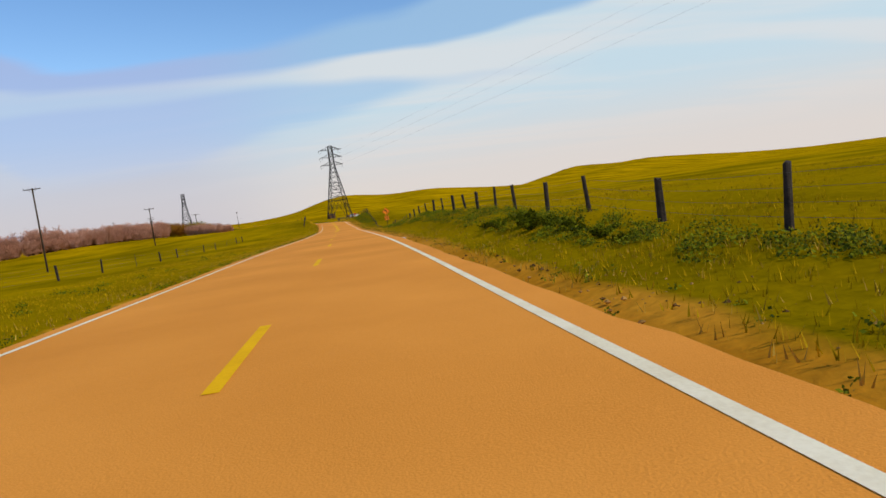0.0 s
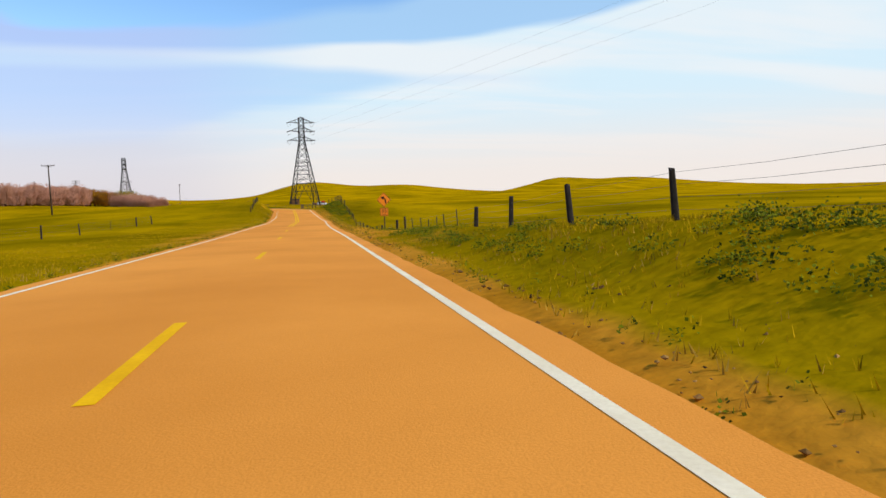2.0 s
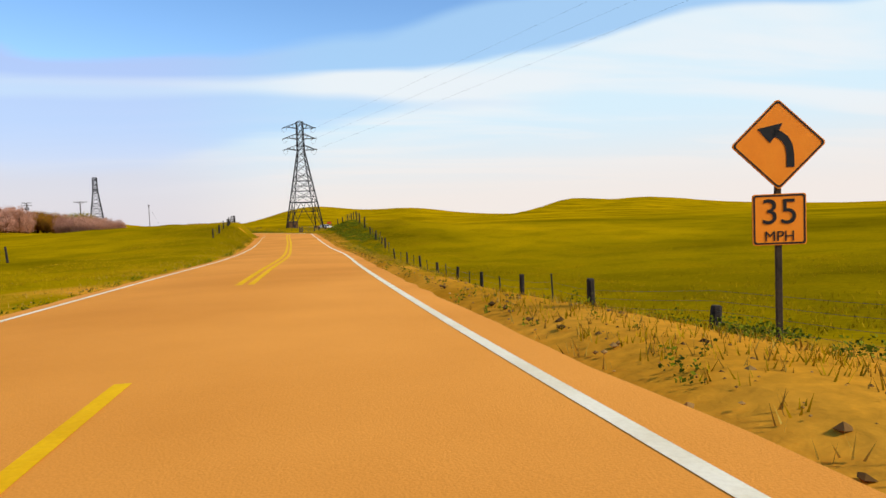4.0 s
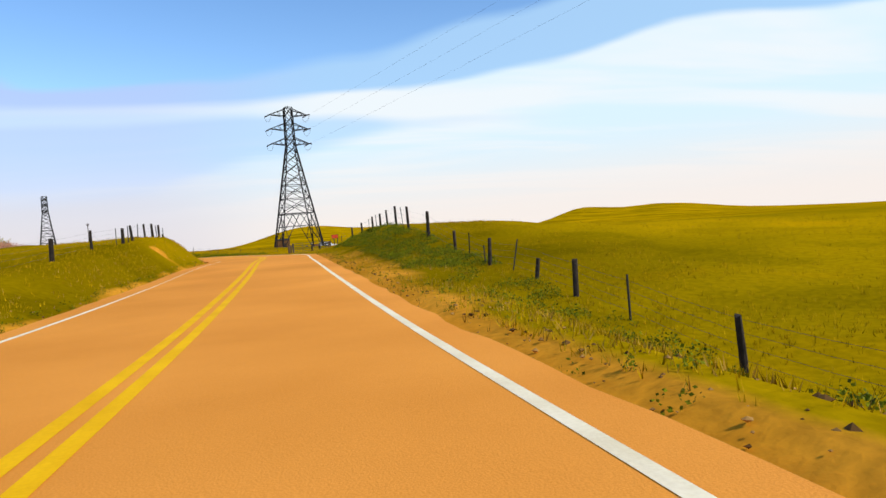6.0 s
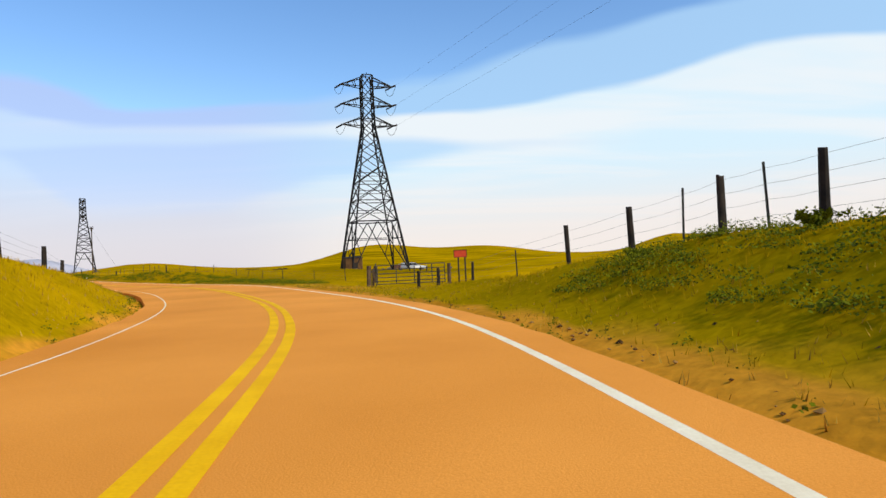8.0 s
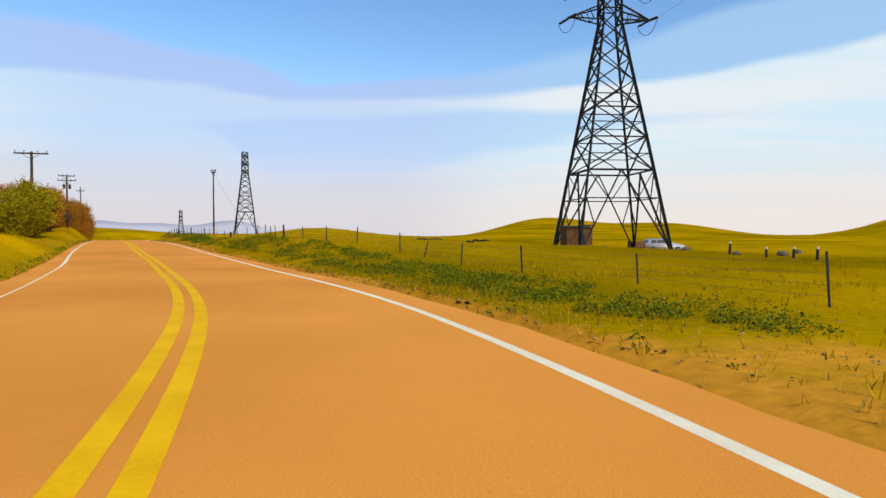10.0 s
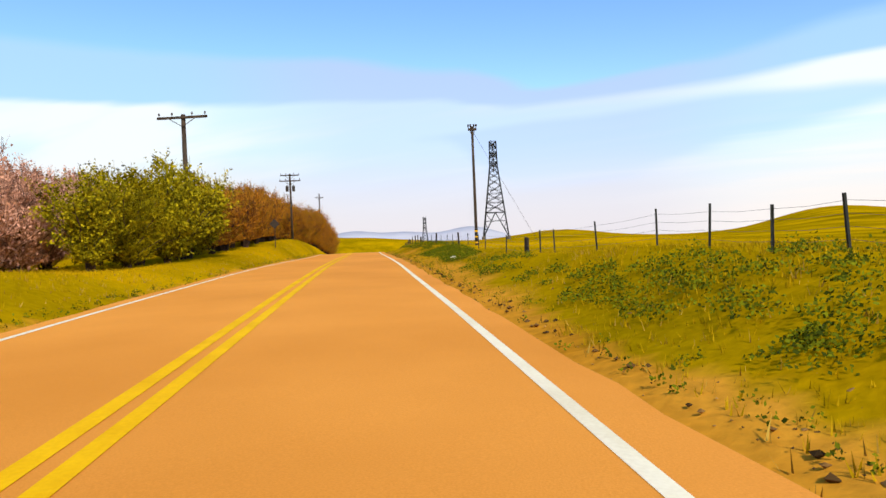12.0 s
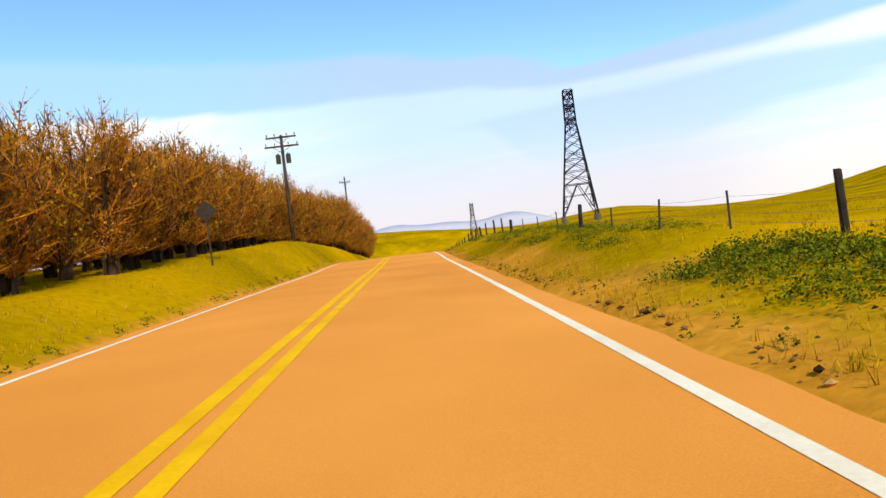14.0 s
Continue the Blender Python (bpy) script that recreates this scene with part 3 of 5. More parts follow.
T1, TIPS1 = lattice_tower((-8.0, 281.5, -4.05), 16, 31.2, "dark steel lattice pylon with three pairs of crossarms in the grass", arm=4.15, base=8.9, scale=1.35, lines=((131, -270, -20), (-0.75, 0.66, -0.22)))
T2, TIPS2 = lattice_tower((-94.7, 378.3, -1.6), 115, 21.35, "dark steel lattice pylon standing beyond the field fence", arm=3.4, base=5.6, scale=1.1)
T3, TIPS3 = lattice_tower((-220, 554, zg(-220, 554) - 0.5), 115, 24.0, "dark steel lattice pylon far off on the plain", arm=3.4, base=5.6)


def cable(name, a, b, sag, r, label, n=28):
    bm = bmesh.new()
    a, b = Vector(a), Vector(b)
    pts = [a.lerp(b, i / n) - Vector((0, 0, 4 * sag * (i / n) * (1 - i / n))) for i in range(n + 1)]
    for p, q in zip(pts, pts[1:]):
        rod(bm, p, q, r, sides=4, cap=False)
    return tagged(part(name, bm, M_CABLE), label, "cable", "overhead cables")


for i in (0, 2, 4):
    back = TIPS1[i] + Vector((131, -270, 22))
    cable("conductor_cable", TIPS1[i], back, 0.8, 0.010, "thin dark conductor cable strung from the pylon over the field")


# ---------------------------------------------------------------- utility poles
def utility_pole(place, top, turn, arms, label, cans=False, r=0.15):
    base = zg(*place)
    h = top - base
    t = thing("utility_pole", (place[0], place[1], base), label, "utility pole", turn, "roadside utility poles")
    bm = bmesh.new()
    rod(bm, (0, 0, -0.8), (0, 0, h), r * 1.15, r * 0.8, 10)
    part("shaft", bm, M_POLE, t, smooth=True)
    for z, w in arms:
        bm = bmesh.new()
        box(bm, (0, -r, h - z), (w, 0.11, 0.14), 0.01)
        part("crossarm", bm, M_POLE, t)
        for s in (-1, 1):
            bm = bmesh.new()
            rod(bm, (0, -r - 0.02, h - z - 0.55), (s * w * 0.26, -r - 0.02, h - z - 0.05), 0.025, sides=5)
            part("brace", bm, M_POLE, t)
        for x in (-0.46, -0.2, 0.2, 0.46):
            bm = bmesh.new()
            rod(bm, (x * w, -r, h - z + 0.07), (x * w, -r, h - z + 0.2), 0.02, sides=5)
            rod(bm, (x * w, -r, h - z + 0.17), (x * w, -r, h - z + 0.30), 0.06, 0.045, 8)
            part("insulator", bm, M_INSUL, t)
    if cans:
        for s in (-1, 1):
            bm = bmesh.new()
            rod(bm, (s * 0.42, 0, h - 2.35), (s * 0.42, 0, h - 1.6), 0.2, 0.2, 12)
            rod(bm, (s * 0.42, 0, h - 1.6), (s * 0.42, 0, h - 1.45), 0.06, 0.05, 6)
            part("transformer_can", bm, M_SIGNBACK, t, "grey transformer can")
    return t


POLES = [((-56.1, 122.0), 11.9, 4, [(0.25, 2.9)], False), ((-59.7, 197.8), 8.3, 8, [(0.25, 2.7)], False), ((-64.3, 270.8), 6.1, 26, [(0.2, 3.0)], False),
         ((-93.5, 311.3), 7.9, 34, [(0.2, 2.5), (0.95, 2.8)], True), ((-124.9, 354.2), 9.3, 36, [(0.9, 1.8)], False)]
for place, top, turn, arms, cans in POLES:
    utility_pole(place, top, turn, arms, "dark wooden utility pole with a crossarm and insulators" if not cans else "dark wooden utility pole with two crossarms and transformer cans", cans=cans)
near_pole = utility_pole((-49.8, 279.5), 4.76, 30, [(0.18, 0.5)], "plain brown wooden pole with a yellow and black banded foot", cans=False, r=0.088)


def pole_bands():
    h = near_pole
    for i in range(5):
        bm = bmesh.new()
        rod(bm, (0, 0, 0.12 + 0.17 * i), (0, 0, (0.20 if i % 2 == 0 else 0.27) + 0.17 * i), 0.107, 0.105, 10)
        part("marker_band", bm, M_YELLOW if i % 2 == 0 else M_BLACK, h, "yellow reflective band" if i % 2 == 0 else "black band")
    bm = bmesh.new()
    rod(bm, (0.1, 0, 6.6), (4.3, 2.0, -0.6), 0.008, sides=5)
    part("guy_wire", bm, M_CABLE, h, "taut steel guy wire")


pole_bands()


# ---------------------------------------------------------------- fences
def wood_post_mesh(seed, h=1.75, r=0.085):
    rng = random.Random(seed)
    bm = bmesh.new()
    rod(bm, (0, 0, -0.45), (rng.uniform(-0.03, 0.03), rng.uniform(-0.03, 0.03), h - 0.45), r * 1.1, r * 0.9, 8)
    for v in bm.verts:
        v.co.x += rng.uniform(-0.012, 0.012)
        v.co.y += rng.uniform(-0.012, 0.012)
        if v.co.z > 0.5:
            v.co.z += rng.uniform(-0.05, 0.03)
    me = bpy.data.meshes.new("post")
    bm.to_mesh(me)
    bm.free()
    me.materials.append(M_WOOD)
    return me


def stake_mesh():
    bm = bmesh.new()
    box(bm, (0, 0, 0.38), (0.045, 0.012, 1.6))
    box(bm, (0, 0.02, 0.38), (0.012, 0.04, 1.6))
    me = bpy.data.meshes.new("stake")
    bm.to_mesh(me)
    bm.free()
    me.materials.append(M_TPOST)
    return me


POST_MESHES = [wood_post_mesh(i, 1.62, 0.062 + 0.009 * i) for i in range(5)]
STAKE_MESH = stake_mesh()


def wire_fence(points, label, seed, thin, wires=4, short={}, tilt={}, strand=None):
    """Posts along a line of ground points, with strands of wire between them."""
    rng = random.Random(seed)
    t = thing("wire_fence", points[0], label, "fence", 0, "field fences")
    inv = t.matrix_world.inverted()
    tops = []
    for i, p in enumerate(points):
        wood = i not in thin
        ob = new("post" if wood else "stake", rng.choice(POST_MESHES) if wood else STAKE_MESH)
        ob.parent = t
        lean = Euler((rng.gauss(0, 0.035), rng.gauss(0, 0.035), rng.uniform(0, 3)))
        if i in tilt:
            lean = Euler((0.0, tilt[i], 0.0))
        ob.matrix_local = Matrix.LocRotScale(inv @ Vector(p), lean, (1, 1, rng.uniform(0.92, 1.06) * short.get(i, 1.0)))
        tops.append(inv @ Vector(p))
    for k in range(wires):
        bm = bmesh.new()
        z = 0.25 + k * 0.27
        for i, (a, b) in enumerate(zip(tops, tops[1:])):
            za, zb = (z * (strand[j] if strand else 1.0) for j in (i, i + 1))
            m = a.lerp(b, 0.5) + Vector((0, 0, (za + zb) / 2 - 0.025))
            rod(bm, a + Vector((0, 0, za)), m, 0.0035, sides=3, cap=False)
            rod(bm, m, b + Vector((0, 0, zb)), 0.0035, sides=3, cap=False)
        part("wire", bm, M_WIRE, t, "rusty barbed wire strand")
    return t


def fence_points(s0, s1, gap, seed):
    """Evenly strewn post places along the right-hand fence."""
    rng, out, s = random.Random(seed), [], s0
    while s < s1:
        out.append(at_side(s, float(fence_offset(s))))
        s += gap * rng.uniform(0.82, 1.18)
    return out


NEAR = [-22, -18, -14, -10, -6, -2, 2, 6.3, 10.5, 14.8, 18.7, 23.0, 26.5, 30.7, 34.1, 38.1, 42.6, 47.2, 52.1, 57.0, 62.2, 67.0, 70.4, 73.4, 75.5, 77.9, 80.5, 83.5, 86.8, 90.4, 91.1, 96.6, 101.6, 104.2, 107.1, 109.5, 112.6, 115.1, 118.1,
        121, 124, 127.3, 130.2, 133.1, 136.4, 139.7, 143.5, 147.3, 150.2, 153.1, 155.3, 158.0, 158.6, 160.9, 163.3, 169.1, 174.8, 176.9, 180.2, 184.6, 187.6, 188.8, 190.0, 191.2, 193.2, 196.5, 200.3, 204.4, 208.5, 211.2]
NEAR_STAKES = {70.4, 73.4, 75.5, 77.9, 80.5, 83.5, 90.4, 104.2, 109.5, 115.1, 121, 127.3, 133.1, 139.7, 147.3, 155.3, 158.6, 160.9, 176.9, 188.8, 191.2, 200.3}
FAR = [222.9, 227.2, 231.0, 234.7, 237.8, 240.3, 245.5, 249.0, 252.2, 255.8, 258.4, 260.1, 262.1, 264.1, 267.3, 270.6, 272.4, 274.5, 278.4, 284.1, 286.3, 290.6, 295.1, 298.8, 302.7, 306.8, 310.7, 314.6, 319.1, 323.5, 328.1]
FAR_WOOD = {255.8, 274.5, 295.1, 310.7, 328.1}


def listed_fence(places, stakes, label, seed, short, tilt, more=()):
    short = {q: (0.68 if q in stakes else 0.78) if q > 222 else 1.22 if 165 < q < 200 else 0.68 if q in stakes and q < 100 else 0.86 for q in places} | short
    strand = [float(np.interp(q, (60, 72, 98, 110, 160, 170, 198, 206, 222, 228), (0.84, 0.64, 0.64, 0.84, 0.84, 1.18, 1.18, 0.84, 0.78, 0.64))) for q in places] + [0.64] * len(more)
    wire_fence([at_side(q, float(fence_offset(q))) for q in places] + list(more), label, seed, thin={i for i, q in enumerate(places) if q in stakes},
               short={places.index(q): v for q, v in short.items()}, tilt={places.index(q): v for q, v in tilt.items()}, strand=strand)


listed_fence(NEAR, NEAR_STAKES, "weathered wooden and steel post fence with barbed wire beside the road", 5, {67.0: 0.7, 96.6: 0.35, 153.1: 0.55, 77.9: 0.5, 75.5: 0.5, 158.6: 0.62}, {153.1: 0.10, 155.3: 0.2, 83.5: -0.1, 70.4: -0.06})
listed_fence(FAR, set(FAR) - FAR_WOOD, "post and barbed wire fence along the field beyond the bend", 8, {237.8: 0.5, 222.9: 0.82, 274.5: 0.55, 295.1: 0.88}, {222.9: -0.06, 227.2: -0.05, 237.8: 0.25, 252.2: -0.06, 267.3: -0.05}, fence_points(332, 430, 4.8, 8))
BANK_POSTS = [157.0, 163.5, 169.5, 174.7, 176.2, 177.6, 178.6, 180.1, 182.2, 185.0, 187.0, 188.4, 193.0, 199.5, 206.5, 214.0, 222.0]
wire_fence([at_side(q, -7.5) for q in BANK_POSTS], "post and wire fence along the top of the grass bank", 3, thin={3, 5, 7, 10, 12}, short={i: 0.82 for i in range(17)}, strand=[0.8] * 17)
FIELD_POSTS = [-14, -5, 4, 13, 22, 31, 40, 49.1, 58.0, 67.5, 76.4, 84.6, 90.1, 101, 110, 119.5, 131, 140.5]
wire_fence([at_side(q, -20.0) for q in FIELD_POSTS], "sparse post and wire fence across the open field", 13, thin={2, 5, 9, 12, 15})


# ---------------------------------------------------------------- field gate
def field_gate():
    a, b = Vector((-6.45, 217.8, 0)), Vector((-2.3, 217.7, 0))
    a.z, b.z = zg(a.x, a.y) + 0.1, zg(b.x, b.y) + 0.1
    turn = math.degrees(math.atan2(b.y - a.y, b.x - a.x))
    w = (b - a).length
    g = thing("field_gate", a, "closed dark tubular steel field gate of six bars", "gate", turn)
    h = 1.25
    for x in (0.0, 0.28 * w, 0.55 * w, 0.81 * w, w):
        bm = bmesh.new()
        rod(bm, (x, 0, 0.08), (x, 0, h), 0.028, sides=8)
        part("upright", bm, M_GALV, g)
    for i in range(6):
        bm = bmesh.new()
        z = 0.1 + (h - 0.1) * (i / 5) ** 1.15
        rod(bm, (0, 0, z), (w, 0, z), 0.024, sides=8)
        part("bar", bm, M_GALV, g)
    bm = bmesh.new()
    box(bm, (w + 0.05, 0, 0.65), (0.1, 0.05, 0.06))
    part("latch", bm, M_STEEL, g)
    for p, r, h2, label in ((a + Vector((-0.52, 0.25, 0)), 0.16, 1.27, "thick split wooden gate post"), (a + Vector((-0.27, 0.12, 0)), 0.075, 1.08, "slim weathered wooden gate post"),
                            (b + Vector((0.25, -0.1, 0)), 0.12, 1.2, "weathered wooden gate post"), (Vector((-6.7, 223.4, zg(-6.7, 223.4))), 0.13, 1.2, "weathered wooden corner post")):
        bm = bmesh.new()
        rod(bm, p - Vector((0, 0, 0.5)), p + Vector((0.02, 0.01, h2)), r, r * 0.88, 10)
        tagged(part("gate_post", bm, M_GATEWOOD, label=label), category="post", group="gate posts")
    bm = bmesh.new()
    p, q = a + Vector((-0.52, 0.25, 0.85)), Vector((-6.7, 223.4, zg(-6.7, 223.4) + 0.85))
    rod(bm, p, q, 0.05, sides=8)
    tagged(part("brace_rail", bm, M_WOOD), "horizontal wooden brace rail between two fence posts", "rail")
    bm = bmesh.new()
    rod(bm, a + Vector((-0.08, 0.02, -0.3)), a + Vector((-0.08, 0.02, 1.4)), 0.035, sides=8)
    tagged(part("hinge_post", bm, M_GALV), "slim steel hinge post holding the gate", "post")
    # notice board past the gate
    s = thing("notice_board", Vector((-1.35, 218.4, zg(-1.35, 218.4))), "blank red notice board on two dark posts beside the gate", "sign", turn - 4)
    for x in (0, 0.42):
        bm = bmesh.new()
        rod(bm, (x, 0, -0.4), (x, 0, 2.0), 0.05, 0.045, 8)
        part("post", bm, M_WOOD, s)
    bm = bmesh.new()
    box(bm, (0.14, -0.07, 1.92), (0.78, 0.03, 0.46), 0.008)
    part("panel", bm, M_RED, s, "plain red panel")
    bm = bmesh.new()
    for x, z, sx, sz in ((0.14, 2.145, 0.82, 0.03), (0.14, 1.695, 0.82, 0.03), (-0.26, 1.92, 0.03, 0.46), (0.54, 1.92, 0.03, 0.46)):
        box(bm, (x, -0.085, z), (sx, 0.03, sz))
    part("border", bm, M_BLACK, s, "black edging")


field_gate()


# ---------------------------------------------------------------- warning sign
def text_mesh(name, body, size, place, parent, material):
    cu = bpy.data.curves.new(name, "FONT")
    cu.body, cu.size, cu.align_x, cu.align_y, cu.extrude, cu.offset = body, size, "CENTER", "CENTER", 0.002, 0.0
    tmp = bpy.data.objects.new(name, cu)
    scene.collection.objects.link(tmp)
    dg = bpy.context.evaluated_depsgraph_get()
    me = bpy.data.meshes.new_from_object(tmp.evaluated_get(dg))
    bpy.data.objects.remove(tmp)
    me.materials.clear()
    me.materials.append(material)
    ob = new(name, me)
    ob.parent = parent
    ob.matrix_local = pose(*place, 90, 0, 0)
    return ob


def plate(bm, pts, y0, y1):
    """An outline in x and z made into a plate between two depths."""
    a = [bm.verts.new((x, y0, z)) for x, z in pts]
    b = [bm.verts.new((x, y1, z)) for x, z in pts]
    bm.faces.new(a)
    bm.faces.new(b[::-1])
    for i in range(len(pts)):
        j = (i + 1) % len(pts)
        bm.faces.new((a[j], a[i], b[i], b[j]))
    bmesh.ops.recalc_face_normals(bm, faces=bm.faces)
    return bm


def rounded_square(half, r, turned=False):
    pts = []
    for k, (cx, cz) in enumerate(((1, 1), (-1, 1), (-1, -1), (1, -1))):
        for j in range(5):
            a = radians(90 * k + 22.5 * j)
            pts.append((cx * (half - r) + r * math.cos(a), cz * (half - r) + r * math.sin(a)))
    if turned:
        c = math.sqrt(0.5)
        pts = [(c * (x - z), c * (x + z)) for x, z in pts]
    return pts


def ring(bm, outer, inner, y):
    a = [bm.verts.new((x, y, z)) for x, z in outer]
    b = [bm.verts.new((x, y, z)) for x, z in inner]
    n = len(outer)
    for i in range(n):
        j = (i + 1) % n
        bm.faces.new((a[i], a[j], b[j], b[i]))
    bmesh.ops.recalc_face_normals(bm, faces=bm.faces)
    return bm


def curve_sign():
    x, y, top = 4.06, 94.45, 0.24
    base = zg(x, y)
    s = thing("warning_sign", (x, y, base), "orange diamond curve warning sign above a speed plate", "road sign", -17)
    dz, pz = top - base - 0.585, top - base - 1.56
    bm = bmesh.new()
    box(bm, (0, 0.05, (dz + 0.2) / 2 - 0.3), (0.075, 0.06, dz + 0.8), 0.006)
    part("post", bm, M_POLE, s)
    for name, z, half, r, turned in (("diamond", dz, 0.42, 0.05, True), ("speed_plate", pz, 0.335, 0.033, False)):
        bm = bmesh.new()
        plate(bm, rounded_square(half, r, turned), 0.0, 0.012)
        p = part(name, bm, M_ORANGE, s, "orange reflective sheeting")
        p.location = (0, 0, z)
        bm = bmesh.new()
        ring(bm, rounded_square(half - 0.012, r, turned), rounded_square(half - 0.034, r * 0.8, turned), -0.004)
        part("border", bm, M_BLACK, p, "black border")
        bm = bmesh.new()
        plate(bm, rounded_square(half, r, turned), 0.014, 0.018)
        part("back", bm, M_SIGNBACK, p, "bare metal back")
        if turned:
            # bent arrow: a stem that rises and curls to the left, with a head
            bm = bmesh.new()
            mid = [(q * 1.11, r_ * 1.11) for q, r_ in ((0.13, -0.27), (0.13, -0.13), (0.115, -0.02), (0.075, 0.06), (0.01, 0.115), (-0.06, 0.14))]
            wide = 0.05
            prev = None
            for i, (px, pz2) in enumerate(mid):
                qx, qz = mid[min(i + 1, len(mid) - 1)]
                rx, rz = mid[max(i - 1, 0)]
                dx, dzz = qx - rx, qz - rz
                l = math.hypot(dx, dzz)
                nx, nz = -dzz / l * wide, dx / l * wide
                row = (bm.verts.new((px + nx, -0.005, pz2 + nz)), bm.verts.new((px - nx, -0.005, pz2 - nz)))
                if prev:
                    bm.faces.new((prev[0], prev[1], row[1], row[0]))
                prev = row
            bm.faces.new([bm.verts.new((px, -0.005, pz2)) for px, pz2 in ((-0.26, 0.21), (0.055, 0.275), (0.0, 0.155), (-0.105, 0.02))])
            bmesh.ops.recalc_face_normals(bm, faces=bm.faces)
            part("arrow", bm, M_BLACK, p, "black left-bending arrow")
        else:
            text_mesh("numerals", "35", 0.47, (0, -0.006, 0.085), p, M_BLACK)
            text_mesh("lettering", "MPH", 0.19, (0, -0.006, -0.225), p, M_BLACK)


curve_sign()


def back_sign():
    s = thing("road_sign", at_side(312.7, -6.4), "grey back of a small road sign on a slim post", "road sign", 36)
    bm = bmesh.new()
    box(bm, (0, 0, 1.0), (0.06, 0.05, 2.6), 0.005)
    part("post", bm, M_POLE, s)
    bm = bmesh.new()
    plate(bm, rounded_square(0.33, 0.10, True), -0.04, -0.03)
    p = part("panel", bm, M_SIGNBACK, s, "bare metal back")
    p.location = (0, 0, 2.2)


back_sign()


# ---------------------------------------------------------------- hut and car under the pylon
def field_hut():
    x, y = -11.3, 280.3
    h = thing("field_hut", (x, y, zg(x, y) - 0.1), "small dark brown boarded hut below the pylon", "hut", 18)
    w, d, z = 2.6, 1.9, 2.45
    for i in range(9):
        for sy in (-1, 1):
            bm = bmesh.new()
            box(bm, (-w / 2 + (i + 0.5) * w / 9, sy * d / 2, z / 2), (w / 9 - 0.015, 0.05, z - 0.02 * (i % 2)), 0.004)
            part("board", bm, M_HUT, h)
    for i in range(7):
        for sx in (-1, 1):
            bm = bmesh.new()
            box(bm, (sx * w / 2, -d / 2 + (i + 0.5) * d / 7, z / 2), (0.05, d / 7 - 0.015, z - 0.02 * (i % 2)), 0.004)
            part("board", bm, M_HUT, h)
    bm = bmesh.new()
    box(bm, (0, 0, z + 0.07), (w + 0.3, d + 0.3, 0.09), 0.02)
    for v in bm.verts:
        v.co.z += 0.08 * v.co.y
    part("roof", bm, M_HUTROOF, h, "dark felt roof")
    bm = bmesh.new()
    box(bm, (0.2, -d / 2 - 0.045, 0.86), (0.7, 0.04, 1.65), 0.006)
    door = part("door", bm, M_HUTROOF, h, "dark plank door")
    bm = bmesh.new()
    rod(bm, (0.46, -d / 2 - 0.075, 0.85), (0.46, -d / 2 - 0.075, 1.0), 0.015)
    part("handle", bm, M_STEEL, door)


